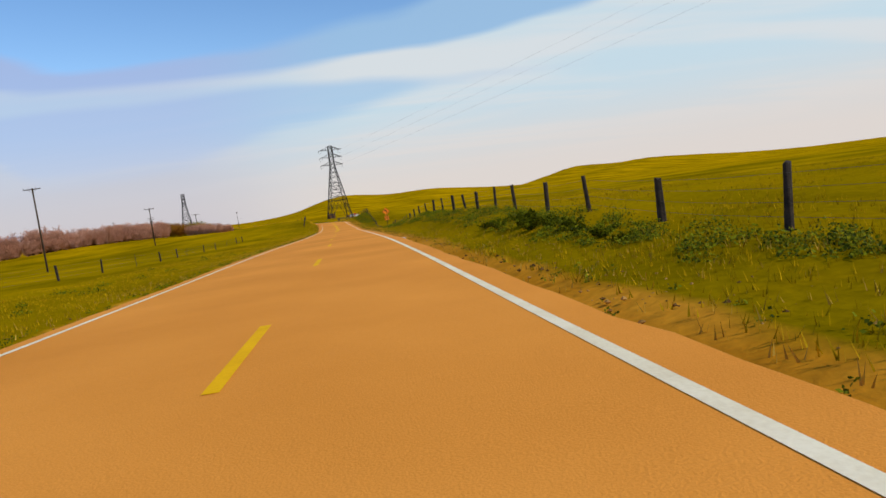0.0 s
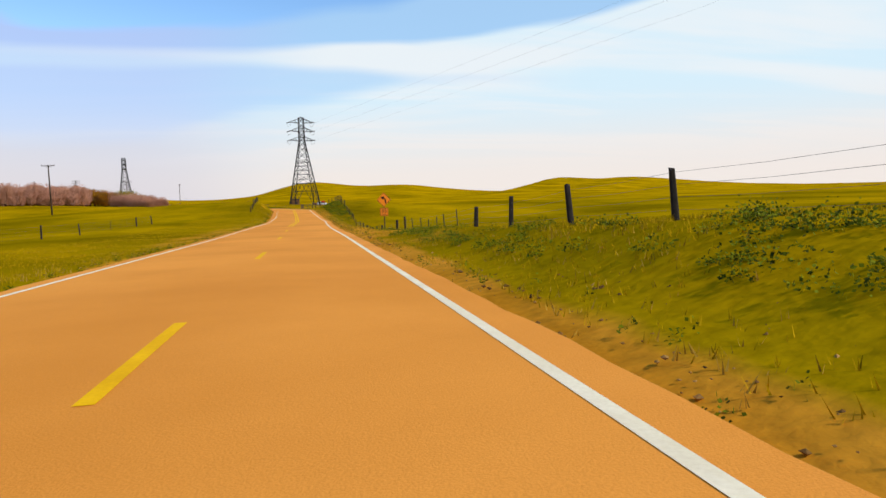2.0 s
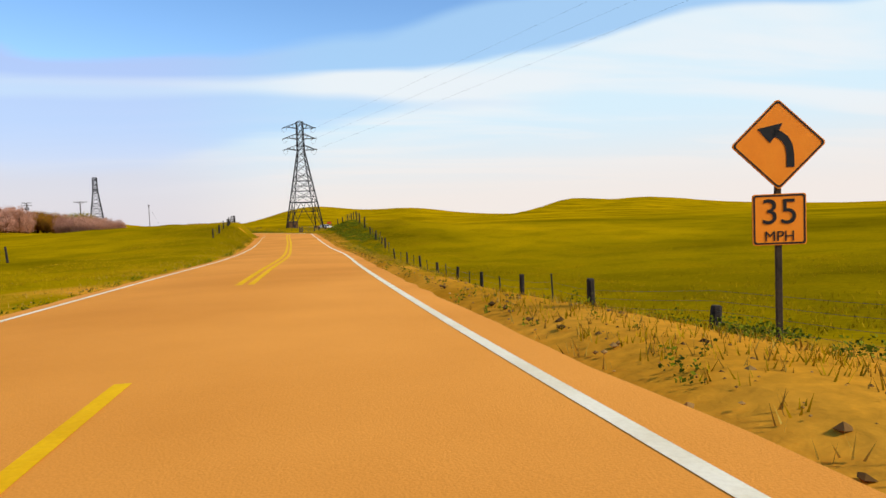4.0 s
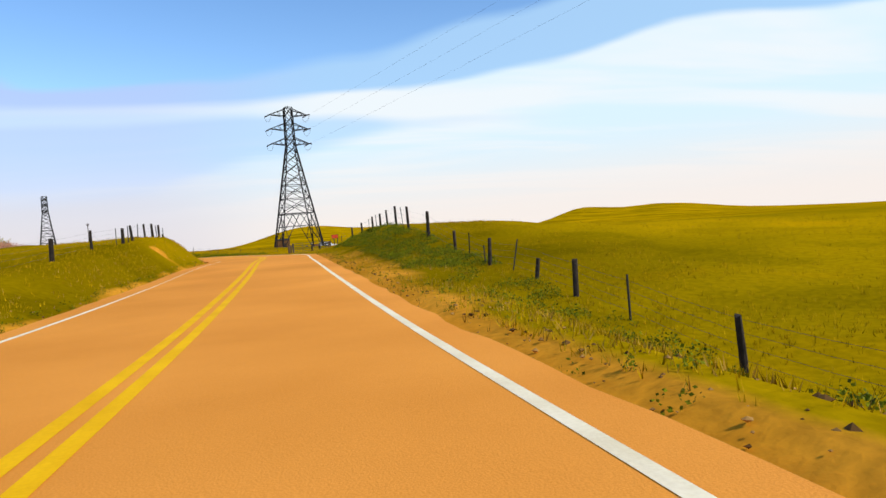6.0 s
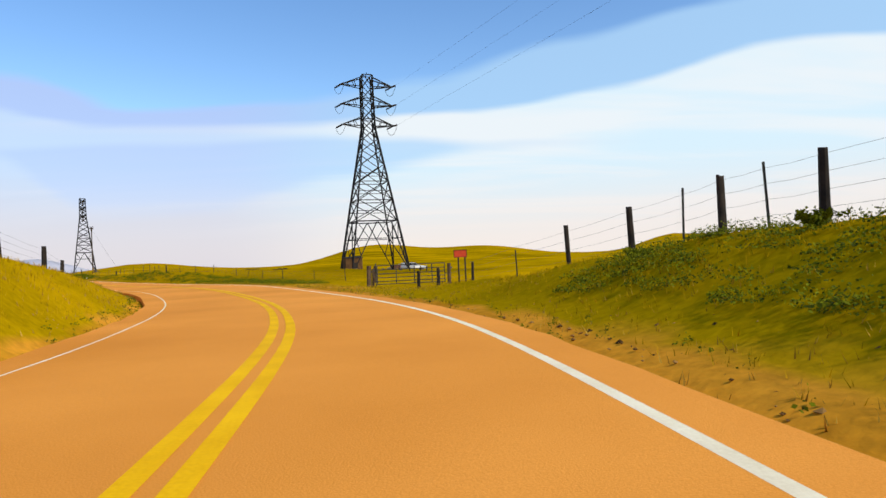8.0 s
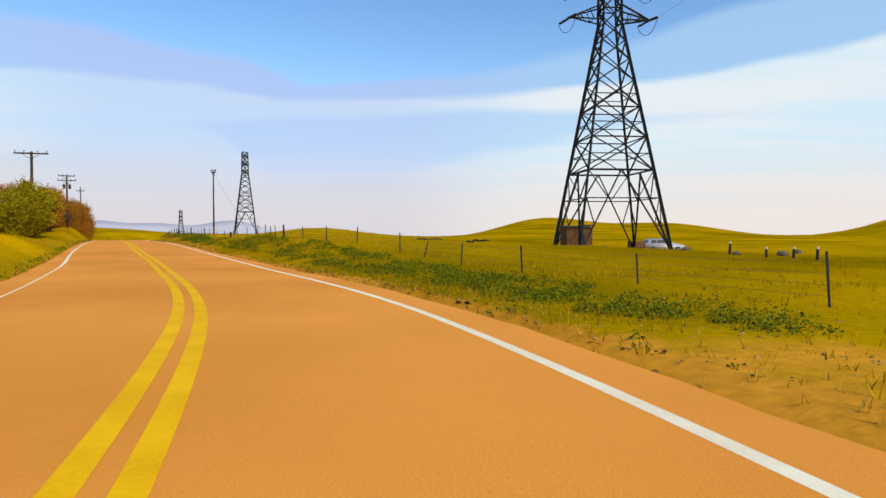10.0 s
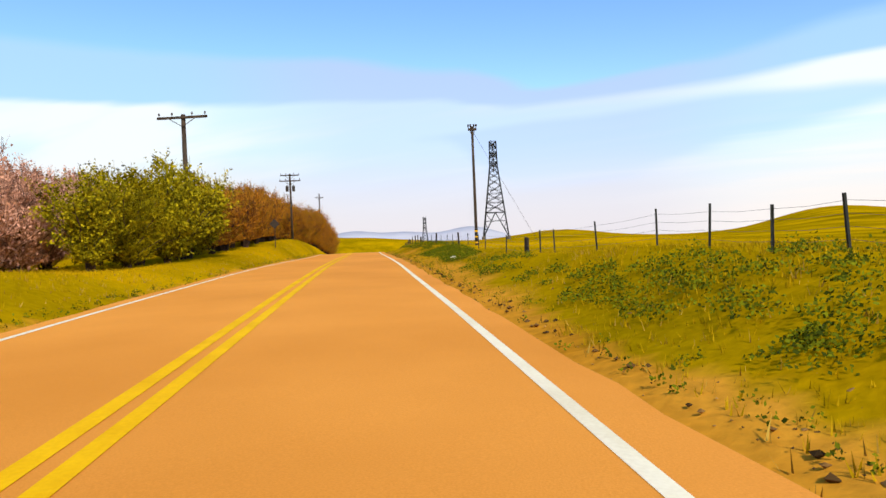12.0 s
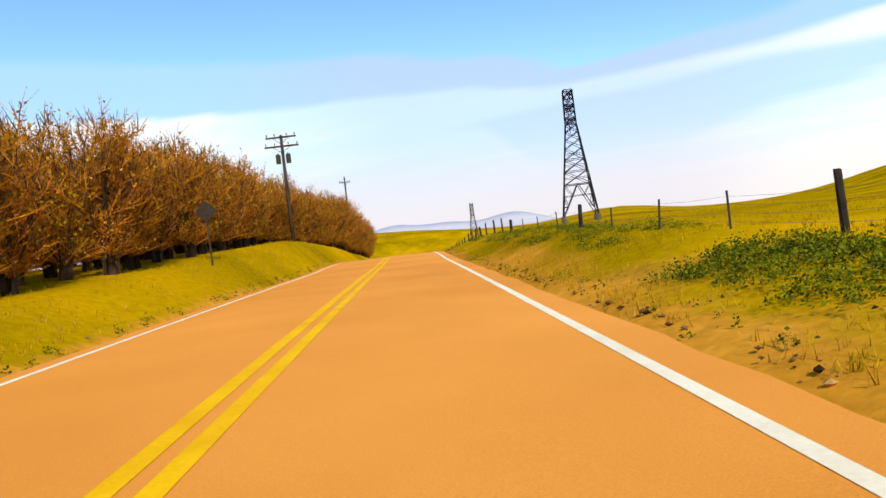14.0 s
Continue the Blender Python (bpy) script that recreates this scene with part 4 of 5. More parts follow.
def parked_car():
    x, y = -1.75, 288.4
    c = thing("parked_car", (x, y, zg(x, y)), "silver estate car with dark windows parked in the grass", "car", 12)
    prof = [(-2.2, 0.35), (-2.25, 0.75), (-2.15, 0.98), (-1.95, 1.02), (-1.72, 1.42), (-1.2, 1.52), (0.35, 1.50), (0.95, 1.05), (1.75, 0.93), (2.15, 0.78), (2.22, 0.5), (2.18, 0.32)]

    def outline(pts, y0, y1, tuck=0.0):
        bm = bmesh.new()
        rows = []
        for yy in (y0, y1):
            rows.append([bm.verts.new((px, yy * (1 - tuck * smoothstep(1.0, 1.5, pz)), pz)) for px, pz in pts])
        n = len(pts)
        bm.faces.new(rows[0])
        bm.faces.new(rows[1][::-1])
        for i in range(n):
            j = (i + 1) % n
            bm.faces.new((rows[0][j], rows[0][i], rows[1][i], rows[1][j]))
        bmesh.ops.recalc_face_normals(bm, faces=bm.faces)
        return bm

    bm = outline(prof, -0.88, 0.88, 0.16)
    bmesh.ops.bevel(bm, geom=list(bm.edges), offset=0.035, segments=2, affect="EDGES")
    part("body", bm, M_SILVER, c, smooth=True)
    for sy in (-1, 1):
        for x0, x1 in ((-1.72, -0.95), (-0.88, -0.08), (-0.02, 0.62)):
            pts = [(x0 + (0.1 if x0 < -1.5 else 0), 1.06), (x1 + (0.16 if x1 > 0.5 else 0), 1.06), (x1 - (0.22 if x1 > 0.5 else 0), 1.42), (x0 + (0.28 if x0 < -1.5 else 0), 1.42)]
            bm = bmesh.new()
            vs = [bm.verts.new((px, sy * (0.905 - 0.145 * smoothstep(1.0, 1.5, pz)), pz)) for px, pz in pts]
            bm.faces.new(vs)
            ex = bmesh.ops.extrude_face_region(bm, geom=list(bm.faces))
            bmesh.ops.translate(bm, verts=[v for v in ex["geom"] if isinstance(v, bmesh.types.BMVert)], vec=(0, -sy * 0.03, 0))
            bmesh.ops.recalc_face_normals(bm, faces=bm.faces)
            part("side_window", bm, M_GLASS, c, "dark window glass")
        bm = bmesh.new()
        box(bm, (0.62, sy * 0.98, 1.06), (0.12, 0.16, 0.12), 0.03)
        part("wing_mirror", bm, M_SILVER, c)
    for name, pts in (("windscreen", ((0.44, 1.45), (0.92, 1.08))), ("rear_window", ((-1.75, 1.40), (-1.93, 1.08)))):
        (xa, za), (xb, zb) = pts
        sx = 0.02 if xa > 0 else -0.02
        bm = bmesh.new()
        vs = [bm.verts.new(v) for v in ((xa + sx, -0.62, za), (xa + sx, 0.62, za), (xb + sx, 0.74, zb), (xb + sx, -0.74, zb))]
        bm.faces.new(vs)
        ex = bmesh.ops.extrude_face_region(bm, geom=list(bm.faces))
        bmesh.ops.translate(bm, verts=[v for v in ex["geom"] if isinstance(v, bmesh.types.BMVert)], vec=(-2 * sx, 0, -0.02))
        bmesh.ops.recalc_face_normals(bm, faces=bm.faces)
        part(name, bm, M_GLASS, c, "dark window glass")
    for wx in (-1.35, 1.38):
        for sy in (-1, 1):
            bm = bmesh.new()
            rod(bm, (wx, sy * 0.70, 0.32), (wx, sy * 0.91, 0.32), 0.32, sides=20)
            wheel = part("wheel", bm, M_RUBBER, c, "black tyre")
            bm = bmesh.new()
            rod(bm, (wx, sy * 0.89, 0.32), (wx, sy * 0.925, 0.32), 0.2, 0.17, 14)
            part("rim", bm, M_RIM, wheel, "grey metal rim")
    for sy in (-1, 1):
        bm = bmesh.new()
        box(bm, (2.16, sy * 0.62, 0.72), (0.14, 0.34, 0.13), 0.03)
        part("headlight", bm, M_LAMP, c, "clear headlight lens")
        bm = bmesh.new()
        box(bm, (-2.2, sy * 0.72, 0.86), (0.08, 0.2, 0.26), 0.02)
        part("tail_light", bm, M_RED, c, "red tail light")
        bm = bmesh.new()
        rod(bm, (-1.5, sy * 0.6, 1.56), (0.2, sy * 0.6, 1.55), 0.02)
        part("roof_rail", bm, M_STEEL, c)


field_hut()
parked_car()


def box_trailer():
    x, y = -4.6, 287.7
    t = thing("box_trailer", (x, y, zg(x, y)), "small rusty box trailer standing behind the car", "trailer", 12)
    for cx, cy, sx, sy in ((0, -0.6, 1.5, 0.04), (0, 0.6, 1.5, 0.04), (-0.75, 0, 0.04, 1.24), (0.75, 0, 0.04, 1.24)):
        bm = bmesh.new()
        box(bm, (cx, cy, 0.85), (sx, sy, 0.7), 0.008)
        part("side_panel", bm, M_RUST, t)
    bm = bmesh.new()
    box(bm, (0, 0, 0.48), (1.5, 1.2, 0.06), 0.01)
    part("bed", bm, M_HUTROOF, t)
    bm = bmesh.new()
    rod(bm, (0.7, 0, 0.45), (1.6, 0, 0.42), 0.03)
    part("drawbar", bm, M_STEEL, t)
    for sy in (-1, 1):
        bm = bmesh.new()
        rod(bm, (0, sy * 0.62, 0.28), (0, sy * 0.78, 0.28), 0.28, sides=16)
        wheel = part("wheel", bm, M_RUBBER, t, "black tyre")
        bm = bmesh.new()
        rod(bm, (0, sy * 0.76, 0.28), (0, sy * 0.79, 0.28), 0.14, sides=10)
        part("rim", bm, M_RIM, wheel, "grey metal rim")


def marker_stake(x, y, h):
    t = thing("marker_stake", (x, y, zg(x, y)), "short dark stake with a pale cap in the pasture", "stake", 0, "pasture stakes")
    bm = bmesh.new()
    rod(bm, (0, 0, -0.2), (0.02, 0, h), 0.07, 0.06, 7)
    part("shaft", bm, M_WOOD, t)
    bm = bmesh.new()
    rod(bm, (0.02, 0, h), (0.02, 0, h + 0.12), 0.07, 0.05, 7)
    part("cap", bm, M_STRAWCAP, t, "pale yellow cap")


def fallen_log(x, y, turn, length, r):
    g = random.Random(int(x * 7))
    bm = bmesh.new()
    pts = [Vector((length * (i / 5 - 0.5), 0.12 * math.sin(i * 1.4), 0.75 * r + 0.03 * math.sin(i * 2.1))) for i in range(6)]
    for i, (p, q) in enumerate(zip(pts, pts[1:])):
        rod(bm, p, q, r * (1 - 0.1 * i), r * (0.9 - 0.1 * i), 8)
    for v in bm.verts:
        v.co += Vector((0, g.uniform(-0.02, 0.02), g.uniform(-0.02, 0.02)))
    ob = part("fallen_log", bm, M_WOOD)
    ob.matrix_world = pose(x, y, zg(x, y) + 0.02, 0, 0, turn)
    tagged(ob, "dark weathered log lying in the pasture grass", "log", "fallen logs")


def litter():
    p = at_side(282.4, 6.4)
    x, y = p.x, p.y
    g = random.Random(5)
    t = thing("litter_bag", (x, y, zg(x, y)), "crumpled white and red plastic bag on the verge", "litter", 40)
    for name, cx, sx, mat in (("white_part", -0.14, 0.19, M_WHITE), ("red_part", 0.15, 0.15, M_RED)):
        bm = bmesh.new()
        bmesh.ops.create_icosphere(bm, subdivisions=3, radius=1.0)
        for v in bm.verts:
            k = 1 + 0.18 * math.sin(v.co.x * 9 + 1) * math.sin(v.co.y * 8) + g.uniform(-0.06, 0.06)
            v.co = Vector((cx + v.co.x * sx * k, v.co.y * 0.12 * k, 0.07 + v.co.z * 0.075 * k))
        part(name, bm, mat, t)


box_trailer()
litter()
for sx_, sy_, sh_ in ((-4.6, 249.5, 0.55), (-3.5, 247.3, 0.4), (-2.4, 246.9, 0.45), (-1.8, 245.7, 0.5)):
    marker_stake(sx_, sy_, sh_)
for lx, ly, lt, ll, lr in ((-21.3, 254.1, 8, 1.6, 0.055), (-18.4, 257.4, -15, 1.2, 0.07), (-18.7, 254.2, 30, 0.5, 0.09)):
    fallen_log(lx, ly, lt, ll, lr)


# ---------------------------------------------------------------- plants
class Soup:
    """Collects many small faces into one mesh."""

    def __init__(self):
        self.v, self.f = [], []

    def face(self, *pts):
        n = len(self.v)
        self.v += [tuple(p) for p in pts]
        self.f.append(tuple(range(n, n + len(pts))))

    def twig(self, a, b, r0, r1):
        """A three-sided tapered stick."""
        d = b - a
        u = d.orthogonal().normalized()
        w = d.cross(u).normalized()
        n = len(self.v)
        for p, r in ((a, r0), (b, r1)):
            for k in range(3):
                c, s = math.cos(2.094 * k), math.sin(2.094 * k)
                self.v.append(tuple(p + r * (c * u + s * w)))
        self.f += [(n + k, n + (k + 1) % 3, n + 3 + (k + 1) % 3, n + 3 + k) for k in range(3)]

    def leaf(self, p, size, rng):
        d = Vector((rng.gauss(0, 1), rng.gauss(0, 1), rng.gauss(0.3, 0.8))).normalized() * size
        w = d.orthogonal().normalized() * size * rng.uniform(0.25, 0.45)
        self.face(p, p + d * 0.5 + w, p + d, p + d * 0.5 - w)

    def mesh(self, name, material):
        me = bpy.data.meshes.new(name)
        me.from_pydata(self.v, [], self.f)
        me.materials.append(material)
        me.update()
        return me


def shrub_kind(name, seed, high, wide, label, twig_mat, leaf_mat, stems=9, leaves=900, leaf=0.09, bare=0.25, twigs=7, category="shrub", group="", low=0.62, shoots=0):
    """A many-stemmed shrub: bent stems, branches, fine twigs and small leaves or buds."""
    rng = random.Random(seed)
    bark, fine, crown, dark = Soup(), Soup(), Soup(), Soup()
    ends = []
    for i in range(stems):
        a = 6.283 * i / stems + rng.uniform(-0.3, 0.3)
        out = wide * rng.uniform(0.15, 0.95)
        p = Vector((math.cos(a) * 0.25 * rng.random(), math.sin(a) * 0.25 * rng.random(), -0.25))
        tip = Vector((math.cos(a) * out, math.sin(a) * out, high * (low + (1 - low) * rng.random() ** 0.6) * (1 - 0.25 * (out / wide) ** 2)))
        n, r = 6, rng.uniform(0.04, 0.085) * (high / 4.5)
        for k in range(n):
            f = (k + 1) / n
            q = Vector((tip.x * f**1.3, tip.y * f**1.3, tip.z * f)) + Vector((rng.gauss(0, 0.09), rng.gauss(0, 0.09), 0)) * wide * 0.5
            bark.twig(p, q, r * (1 - 0.75 * (k / n)), r * (1 - 0.75 * f))
            if f > bare:
                for _ in range(3):
                    d = Vector((rng.gauss(0, 1), rng.gauss(0, 1), rng.uniform(0.2, 1.8))).normalized()
                    e = q + d * high * rng.uniform(0.13, 0.26)
                    fine.twig(q, e, 0.017, 0.009)
                    for _ in range(twigs):
                        b0 = q.lerp(e, rng.uniform(0.25, 1.0))
                        d2 = (d + Vector((rng.gauss(0, 0.7), rng.gauss(0, 0.7), rng.uniform(-0.1, 1.0)))).normalized()
                        b1 = b0 + d2 * high * rng.uniform(0.06, 0.17)
                        fine.twig(b0, b1, 0.010, 0.005)
                        ends.append((b0, b1))
            p = q
    for _ in range(leaves):
        b0, b1 = rng.choice(ends)
        crown.leaf(b0.lerp(b1, rng.uniform(0.2, 1.05)) + Vector((rng.gauss(0, 0.04), rng.gauss(0, 0.04), rng.gauss(0, 0.04))), leaf * rng.uniform(0.6, 1.4), rng)
    for _ in range(shoots):
        b0, b1 = rng.choice(ends)
        d = Vector((rng.gauss(0, 0.25), rng.gauss(0, 0.25), 1.0)) + 0.35 * (b1 - b0).normalized()
        dark.twig(b0, b0 + d.normalized() * high * rng.uniform(0.08, 0.17), rng.uniform(0.014, 0.026), 0.006)
    t = new(name)
    t.empty_display_size = 0.2
    tagged(t, label, category, group)
    for pname, soup, mat in (("branchwork", bark, M_BARK), ("twig_mass", fine, twig_mat), ("foliage", crown, leaf_mat)):
        ob = new(pname, soup.mesh(pname, mat))
        ob.parent = t
    if shoots:
        ob = tagged(new("shoot_mass", dark.mesh("shoot_mass", M_BARK)), kind="stuff")
        ob.parent = t
    return t


placed = set()


def plant(kinds, places, rng, size=(0.85, 1.15), sink=0.05, tall=None):
    """Sets copies of the kinds at the places; each kind itself takes the first one."""
    for i, (x, y) in enumerate(places):
        k = kinds[i % len(kinds)]
        sc = rng.uniform(*size) * (tall[i] if tall else 1.0)
        m = pose(x, y, zg(x, y) - sink, 0, 0, rng.uniform(0, 360))
        if k not in placed:
            placed.add(k)
            k.matrix_basis, k.scale = m, (sc, sc, sc * rng.uniform(0.9, 1.1))
        else:
            c = copy_thing(k, m)
            c.scale = (sc, sc, sc * rng.uniform(0.9, 1.1))


rng = random.Random(11)
BROWN = [shrub_kind("bare_shrub", 20 + i, 4.7, 2.0, "tall leafless red-brown shrub on the grass verge" if i < 2 else "tall brown shrub with a few olive leaves on the verge", M_TWIG, M_TWIG if i < 2 else M_OLIVE, 14, 2600, 0.11, 0.16, 8, group="verge thicket", shoots=420) for i in range(5)]
spots, tall = [], []
for s_ in np.arange(297.5, 436, 2.1):
    tall += [float(np.interp(s_, (298, 303, 313, 325, 340, 365, 420), (0.92, 0.94, 1.04, 1.12, 1.16, 1.35, 1.5)))] * 2
    o_ = -8.1 - 0.9 * float(smoothstep(305, 325, s_)) - 1.9 * float(bump(s_, 343, 7, 1.0)) + 1.4 * float(smoothstep(354, 372, s_))
    spots.append(tuple(on_road(s_ + rng.uniform(-0.6, 0.6), o_ - rng.uniform(0, 1.0)))[:2])
    spots.append(tuple(on_road(s_ + rng.uniform(-1, 1), o_ - 3.2 - rng.uniform(0, 1.6)))[:2])
plant(BROWN, spots, rng, (0.88, 1.03), tall=tall)
TALL = [shrub_kind("bare_tree", 40 + i, 5.3, 2.4, "leafless grey-pink thicket tree with fine upright twigs", M_PINKTWIG, M_PINKTWIG, 20, 4600, 0.15, 0.0, 9, category="tree", group="grey-pink thicket", low=0.16, shoots=300) for i in range(3)]
spots = []
line = catmull([(-150, 222, 0), (-120, 233, 0), (-97, 242, 0), (-80, 251, 0), (-75, 260, 0), (-78, 270, 0), (-85, 282, 0), (-95, 297, 0), (-108, 316, 0), (-124, 340, 0)], 2.3)
for p in line:
    spots.append((p[0] + rng.uniform(-1.2, 1.2), p[1] + rng.uniform(-1.2, 1.2)))
    spots.append((p[0] - 2.6 + rng.uniform(-1.3, 1.3), p[1] + 1.2 + rng.uniform(-1.3, 1.3)))
    spots.append((p[0] - 5.5 + rng.uniform(-1.6, 1.6), p[1] + 2.5 + rng.uniform(-1.6, 1.6)))
while len(spots) < 290:
    q = (rng.uniform(-116, -74), rng.uniform(246, 292))
    off = road_frame(np.array([q[0]]), np.array([q[1]]))[1][0]
    if -48 < off < -16.5 and q[1] > 236 + 0.8 * (q[0] + 100):
        spots.append(q)
front = [tuple(on_road(s_ + rng.uniform(-0.5, 0.5), -o_ - rng.uniform(0, 0.8)))[:2] for s_ in np.arange(254, 282, 2.0) for o_ in (11.2, 13.4, 15.8)]
plant(TALL, front, rng, (0.95, 1.05), 0.2, tall=[float(np.interp(s_, (254, 260, 268, 276), (0.44, 0.52, 0.64, 0.74))) for s_ in np.arange(254, 282, 2.0) for _ in range(3)])
plant(TALL, [q for q in spots if q[0] > -104], rng, (0.86, 1.06), 0.25)
plant(TALL, [q for q in spots if q[0] <= -104], rng, (1.15, 1.4), 0.25)
GREEN = [shrub_kind("leafy_bush", 60 + i, 4.7, 2.5, "dense rounded olive-green leafy bush on the verge", M_LEAF, M_LEAF, 19, 8500, 0.15, 0.0, 8, category="bush", group="green verge bushes", low=0.06) for i in range(2)]
GREEN_PLACES = ((277.4, -8.7, 0.72), (280.4, -8.4, 0.78), (283.4, -8.9, 0.86), (286.2, -8.3, 0.97), (289.0, -8.4, 1.06), (292.0, -8.7, 1.04), (295.2, -9.0, 0.97), (283.5, -10.8, 0.80))
plant(GREEN, [tuple(on_road(q[0], q[1]))[:2] for q in GREEN_PLACES], rng, (0.96, 1.02), tall=[q[2] for q in GREEN_PLACES])
LOW = [shrub_kind("low_bush", 70 + i, 0.62, 1.25, "low dark green weedy bush in the roadside grass", M_DARKLEAF, M_DARKLEAF, 9, 1500, 0.11, 0.0, 6, category="bush", group="roadside weed bushes") for i in range(2)]
plant(LOW, [tuple(on_road(s_, o_))[:2] for s_, o_ in ((16.4, 6.9), (15.3, 6.7), (14.2, 6.9), (12.9, 7.0), (11.7, 6.8), (10.5, 6.9), (9.2, 6.8), (18.6, 6.5), (20.0, 6.4), (183, 8.0), (180, 7.4), (187, 8.8), (191, 8.0))], rng, (0.62, 0.9), tall=[0.74, 0.7, 0.62, 0.55, 0.55, 0.5, 0.5, 0.55, 0.5] + [0.5] * 4)


def scatter(name, count, bands, material, label, size, blades=3, lean=0.5, seed=1, wide=0.06):
    """Grass or weed tufts strewn in bands beside the road: (s0, s1, o0, o1, weight)."""
    g = np.random.default_rng(seed)
    w = np.array([b[4] * (b[1] - b[0]) * abs(b[3] - b[2]) for b in bands])
    pick = g.choice(len(bands), count, p=w / w.sum())
    b = np.array([q[:4] for q in bands])[pick]
    s = b[:, 0] + (b[:, 1] - b[:, 0]) * g.random(count)
    o = b[:, 2] + (b[:, 3] - b[:, 2]) * g.random(count)
    x, y, nx, ny = (np.interp(s, RS, c) for c in (RP[:, 0], RP[:, 1], RN[:, 0], RN[:, 1]))
    x, y = x + o * nx, y + o * ny
    keep = 0.5 + 0.5 * np.sin(x * 0.53 + 2 * np.sin(y * 0.21)) * np.sin(y * 0.47 + 1.7 * np.sin(x * 0.3)) > g.random(count) * 0.8
    x, y = x[keep], y[keep]
    z = ground_height(x, y)[0]
    n = len(x)
    x, y, z = (np.repeat(c, blades) for c in (x, y, z))
    m = n * blades
    a, h, wd = g.random(m) * 6.283, size * (0.5 + g.random(m)), size * wide * (0.6 + g.random(m))
    px, py = x + g.normal(0, size * 0.4, m), y + g.normal(0, size * 0.4, m)
    la = g.random(m) * 6.283
    tx, ty = px + np.cos(la) * h * lean * g.random(m), py + np.sin(la) * h * lean * g.random(m)
    ca, sa = np.cos(a) * wd, np.sin(a) * wd
    v = np.empty((m, 3, 3))
    v[:, 0], v[:, 1], v[:, 2] = np.stack([px - ca, py - sa, z - 0.03], 1), np.stack([px + ca, py + sa, z - 0.03], 1), np.stack([tx, ty, z + h], 1)
    f = np.arange(m * 3).reshape(-1, 3)
    ob = raw(name, v.reshape(-1, 3).tolist(), f.tolist(), material)
    return tagged(ob, label, "grass", kind="stuff")


RIGHT, LEFT = (-4, 340, 4.7, 16, 1.0), (-4, 340, -14, -4.9, 0.8)
scatter("grass_tufts", 170000, [RIGHT, LEFT, (-4, 340, 16, 34, 0.25)], M_BLADE, "short olive spring grass along the road", 0.095, 3, 0.9, 1, 0.09)
scatter("dry_grass", 12000, [(-4, 340, 4.4, 7.5, 1.0), (-4, 340, -6.4, -4.4, 1.0), (85, 185, 5, 9, 0.8)], M_STRAW, "dry straw-yellow grass on the verge", 0.10, 3, 0.9, 2, 0.09)


def weed_clumps(name, bands, leaves, label, seed, spread=(0.18, 0.6), size=(0.03, 0.07)):
    """Low leafy weeds in loose clumps: (s0, s1, o0, o1, clumps)."""
    g, soup = random.Random(seed), Soup()
    for s0, s1, o0, o1, n in bands:
        for _ in range(n):
            c = on_road(g.uniform(s0, s1), g.uniform(o0, o1))
            r = g.uniform(*spread)
            top = zg(c.x, c.y)
            for _ in range(int(leaves * (0.4 + r))):
                a, q = g.uniform(0, 6.283), r * math.sqrt(g.random())
                soup.leaf(Vector((c.x + math.cos(a) * q, c.y + math.sin(a) * q, top + g.random() * 0.34 * (1.1 - q / r) * (0.5 + r))), g.uniform(*size), g)
    ob = new(name, soup.mesh(name, M_DARKLEAF))
    return tagged(ob, label, "weeds", kind="stuff")


weed_clumps("field_weeds", [(2, 50, 6.3, 8.2, 190), (52, 82, 6.0, 8.2, 60), (85, 108, 6.6, 9, 40), (158, 192, 6.4, 9.6, 420), (221, 250, 5.8, 8.4, 190), (250, 262, 5.8, 8.0, 50), (256, 278, 5.7, 7.2, 35), (281, 296, 5.9, 7.5, 170), (302, 314, 6.5, 9, 40), (312, 345, 6.6, 10, 90), (-4, 60, -13, -6, 20), (115, 158, 6.2, 9, 60)],
            170, "dark green leafy weeds in the roadside grass", 4)
weed_clumps("verge_weeds", [(-4, 340, 4.35, 5.4, 500), (-4, 340, -4.75, -4.2, 1300)], 34, "small dark weeds along the edge of the asphalt", 6, (0.04, 0.16), (0.025, 0.06))


def gravel(name, bands, label, seed, material, big=0.04):
    """Loose clods and pebbles along the shoulder: (s0, s1, o0, o1, count)."""
    g, soup = random.Random(seed), Soup()
    for s0, s1, o0, o1, n in bands:
        for _ in range(n):
            c = at_side(g.uniform(s0, s1), o0 + (o1 - o0) * g.random() ** 1.6)
            r = 0.012 + big * g.random() ** 3
            c.z -= 0.3 * r
            top, low = c + Vector((g.uniform(-0.3, 0.3) * r, 0, r * g.uniform(0.6, 1.0))), c - Vector((0, 0, r * 0.6))
            ring_ = [c + Vector((math.cos(a) * r * g.uniform(0.7, 1.5), math.sin(a) * r * g.uniform(0.7, 1.5), r * g.uniform(-0.1, 0.3))) for a in (0.2, 1.5, 2.7, 4.0, 5.2)]
            k = len(soup.v)
            soup.v += [tuple(q) for q in (*ring_, top, low)]
            for j in range(5):
                soup.f += [(k + j, k + (j + 1) % 5, k + 5), (k + (j + 1) % 5, k + j, k + 6)]
    return tagged(new(name, soup.mesh(name, material)), label, "gravel", kind="stuff")


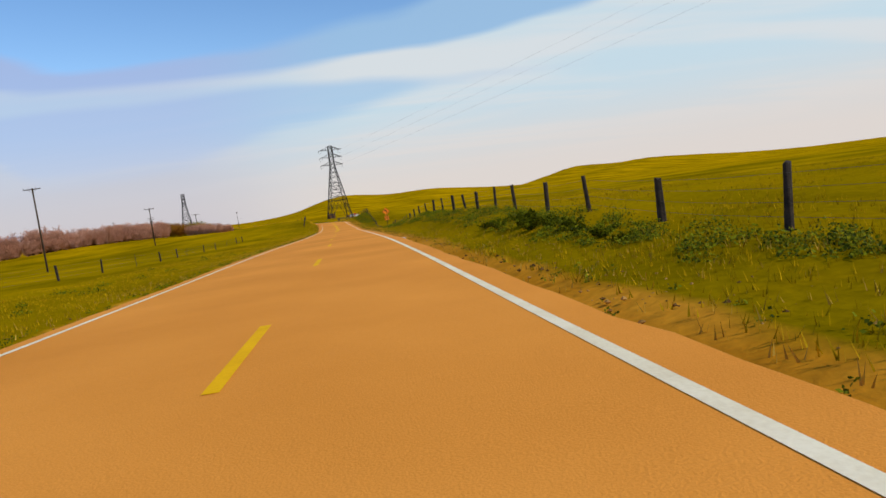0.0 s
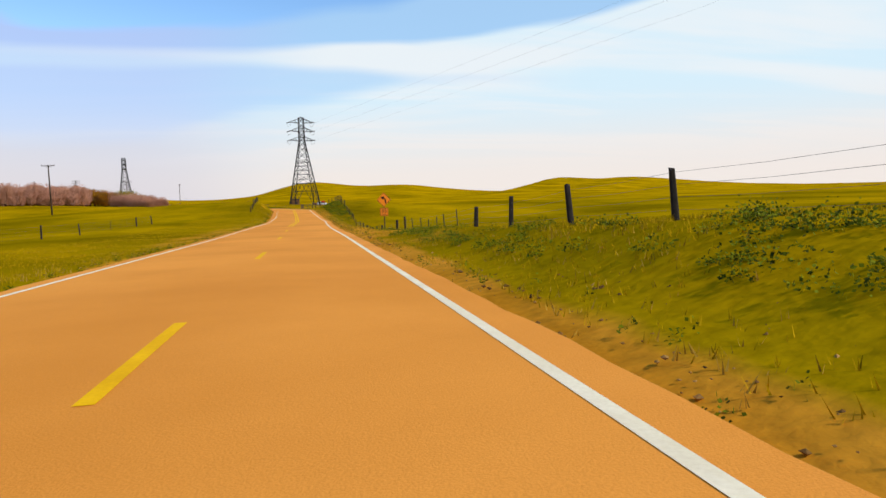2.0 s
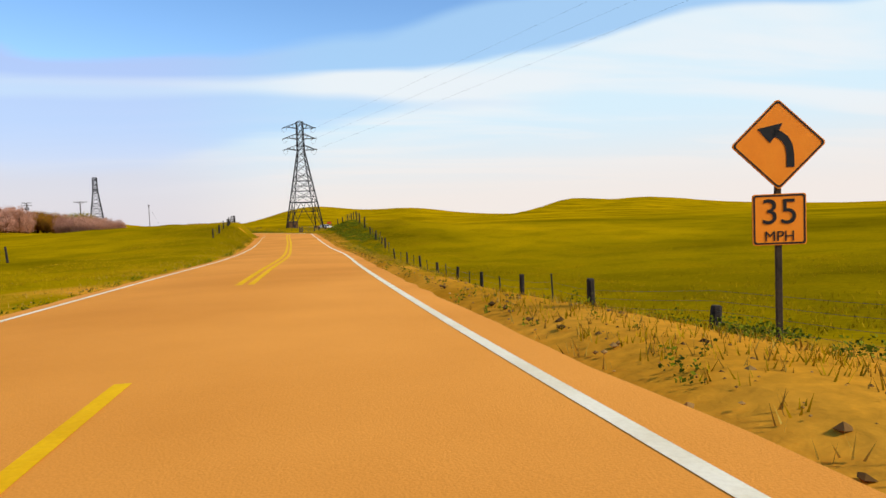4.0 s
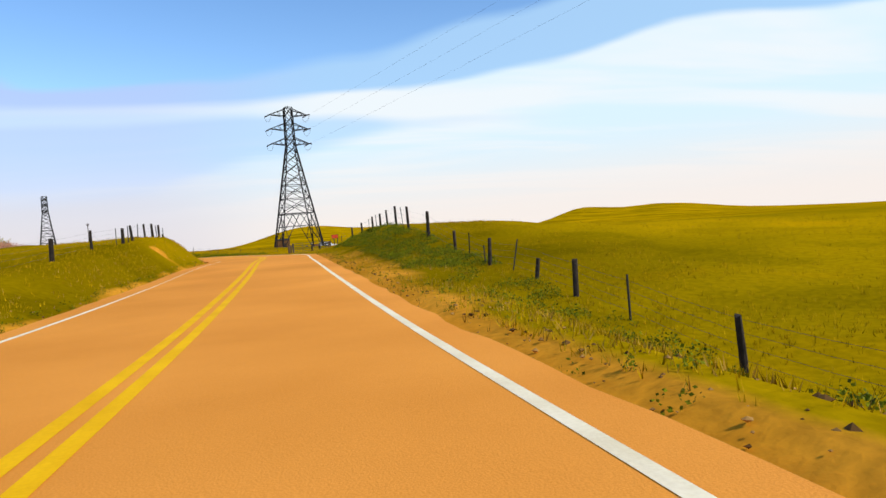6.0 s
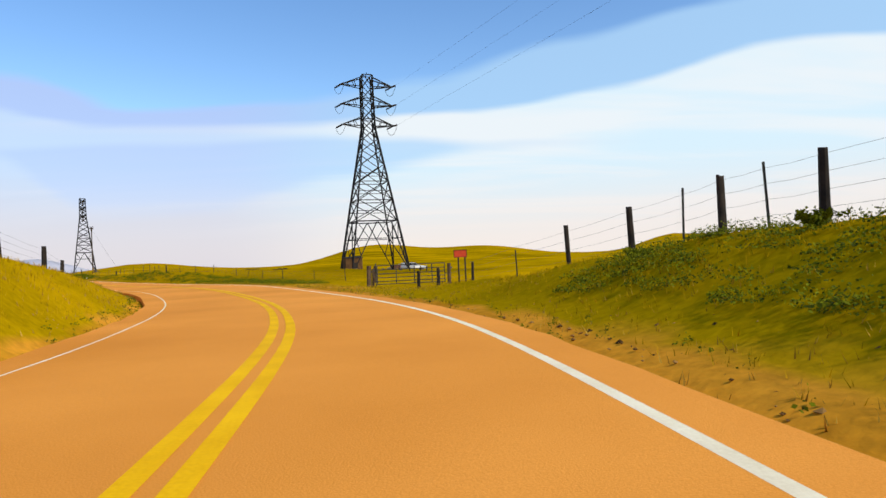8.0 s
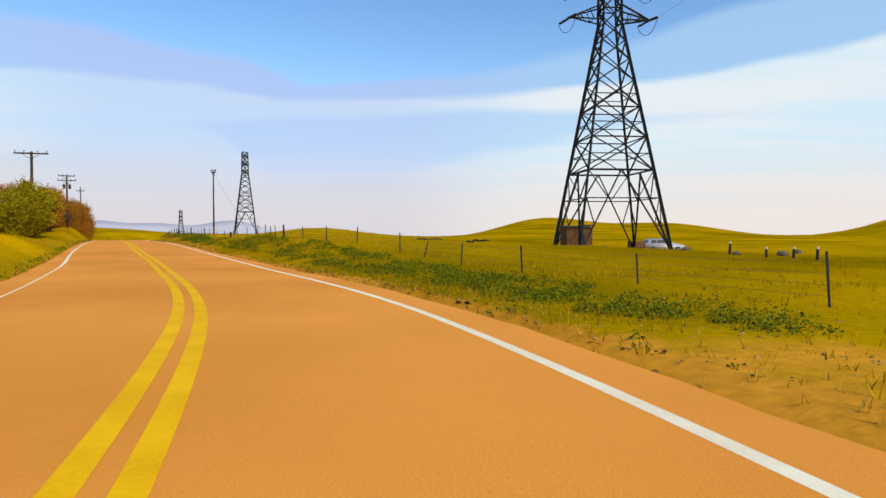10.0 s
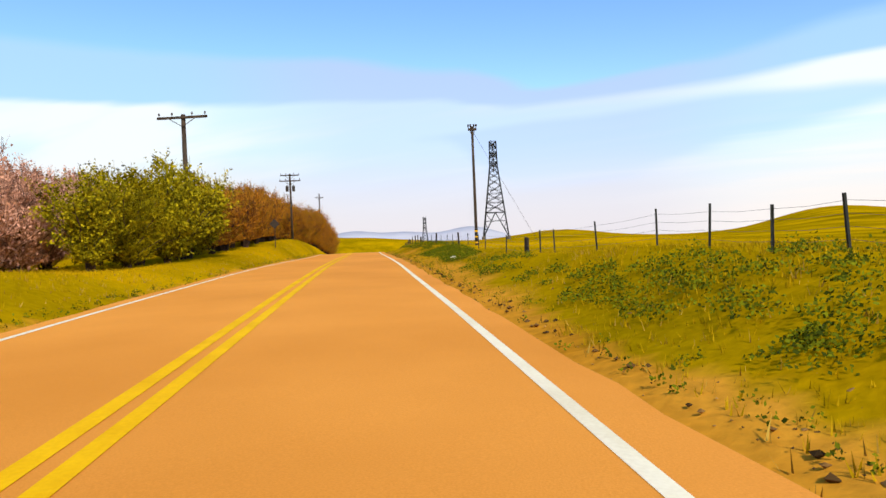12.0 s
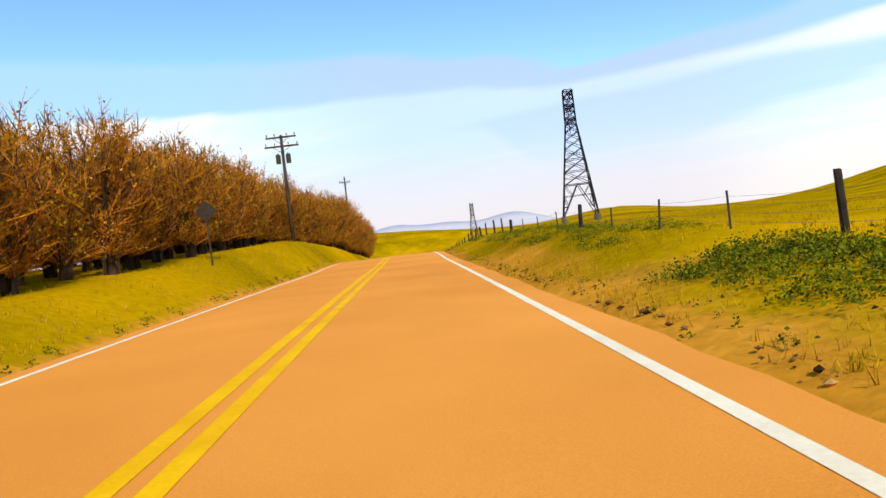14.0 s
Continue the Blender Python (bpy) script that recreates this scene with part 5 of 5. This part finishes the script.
gravel("gravel", [(-4, 345, 4.15, 6.2, 3600), (-4, 345, -5.3, -4.15, 1500), (205, 226, 5, 11, 700)], "loose brown clods and pebbles on the road shoulder", 9, M_CLOD)
gravel("edge_clods", [(225, 312, 4.6, 6.0, 900), (60, 200, 4.7, 6.2, 700), (-4, 60, 4.8, 6.0, 350)], "dark broken lumps of asphalt and earth where the shoulder meets the grass", 12, M_DARKCLOD, 0.055)


# ---------------------------------------------------------------- stones and the far range
def stone(place, r, seed, material, label):
    g = random.Random(seed)
    bm = bmesh.new()
    bmesh.ops.create_icosphere(bm, subdivisions=2, radius=r)
    for v in bm.verts:
        v.co *= 1 + g.uniform(-0.16, 0.16)
        v.co.z *= 0.62
    ob = part("stone", bm, material)
    ob.matrix_world = pose(place[0], place[1], zg(*place[:2]) + r * 0.25, 0, 0, g.uniform(0, 360))
    return tagged(ob, label, "stone", "field stones")


stone(tuple(at_side(32.2, 4.35))[:2], 0.16, 1, M_STONE, "pale stone lying on the road shoulder")
for i in range(14):
    q = on_road(rng.uniform(236, 262), rng.uniform(26, 44))
    stone((q.x, q.y), rng.uniform(0.12, 0.35), 30 + i, M_DARKSTONE, "dark weathered stone lying in the pasture")


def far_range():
    """Hills beyond the plain; their pale blue is distance haze put into the colour."""
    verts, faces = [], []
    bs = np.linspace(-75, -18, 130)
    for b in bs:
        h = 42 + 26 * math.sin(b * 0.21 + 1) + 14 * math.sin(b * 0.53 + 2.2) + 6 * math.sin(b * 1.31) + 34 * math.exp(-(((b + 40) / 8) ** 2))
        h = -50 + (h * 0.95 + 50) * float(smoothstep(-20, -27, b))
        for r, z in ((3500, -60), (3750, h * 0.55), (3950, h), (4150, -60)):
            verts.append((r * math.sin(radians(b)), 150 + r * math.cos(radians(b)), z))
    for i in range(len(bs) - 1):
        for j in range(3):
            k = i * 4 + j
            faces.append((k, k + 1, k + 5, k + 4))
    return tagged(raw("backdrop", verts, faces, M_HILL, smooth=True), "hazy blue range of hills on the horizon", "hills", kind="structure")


far_range()
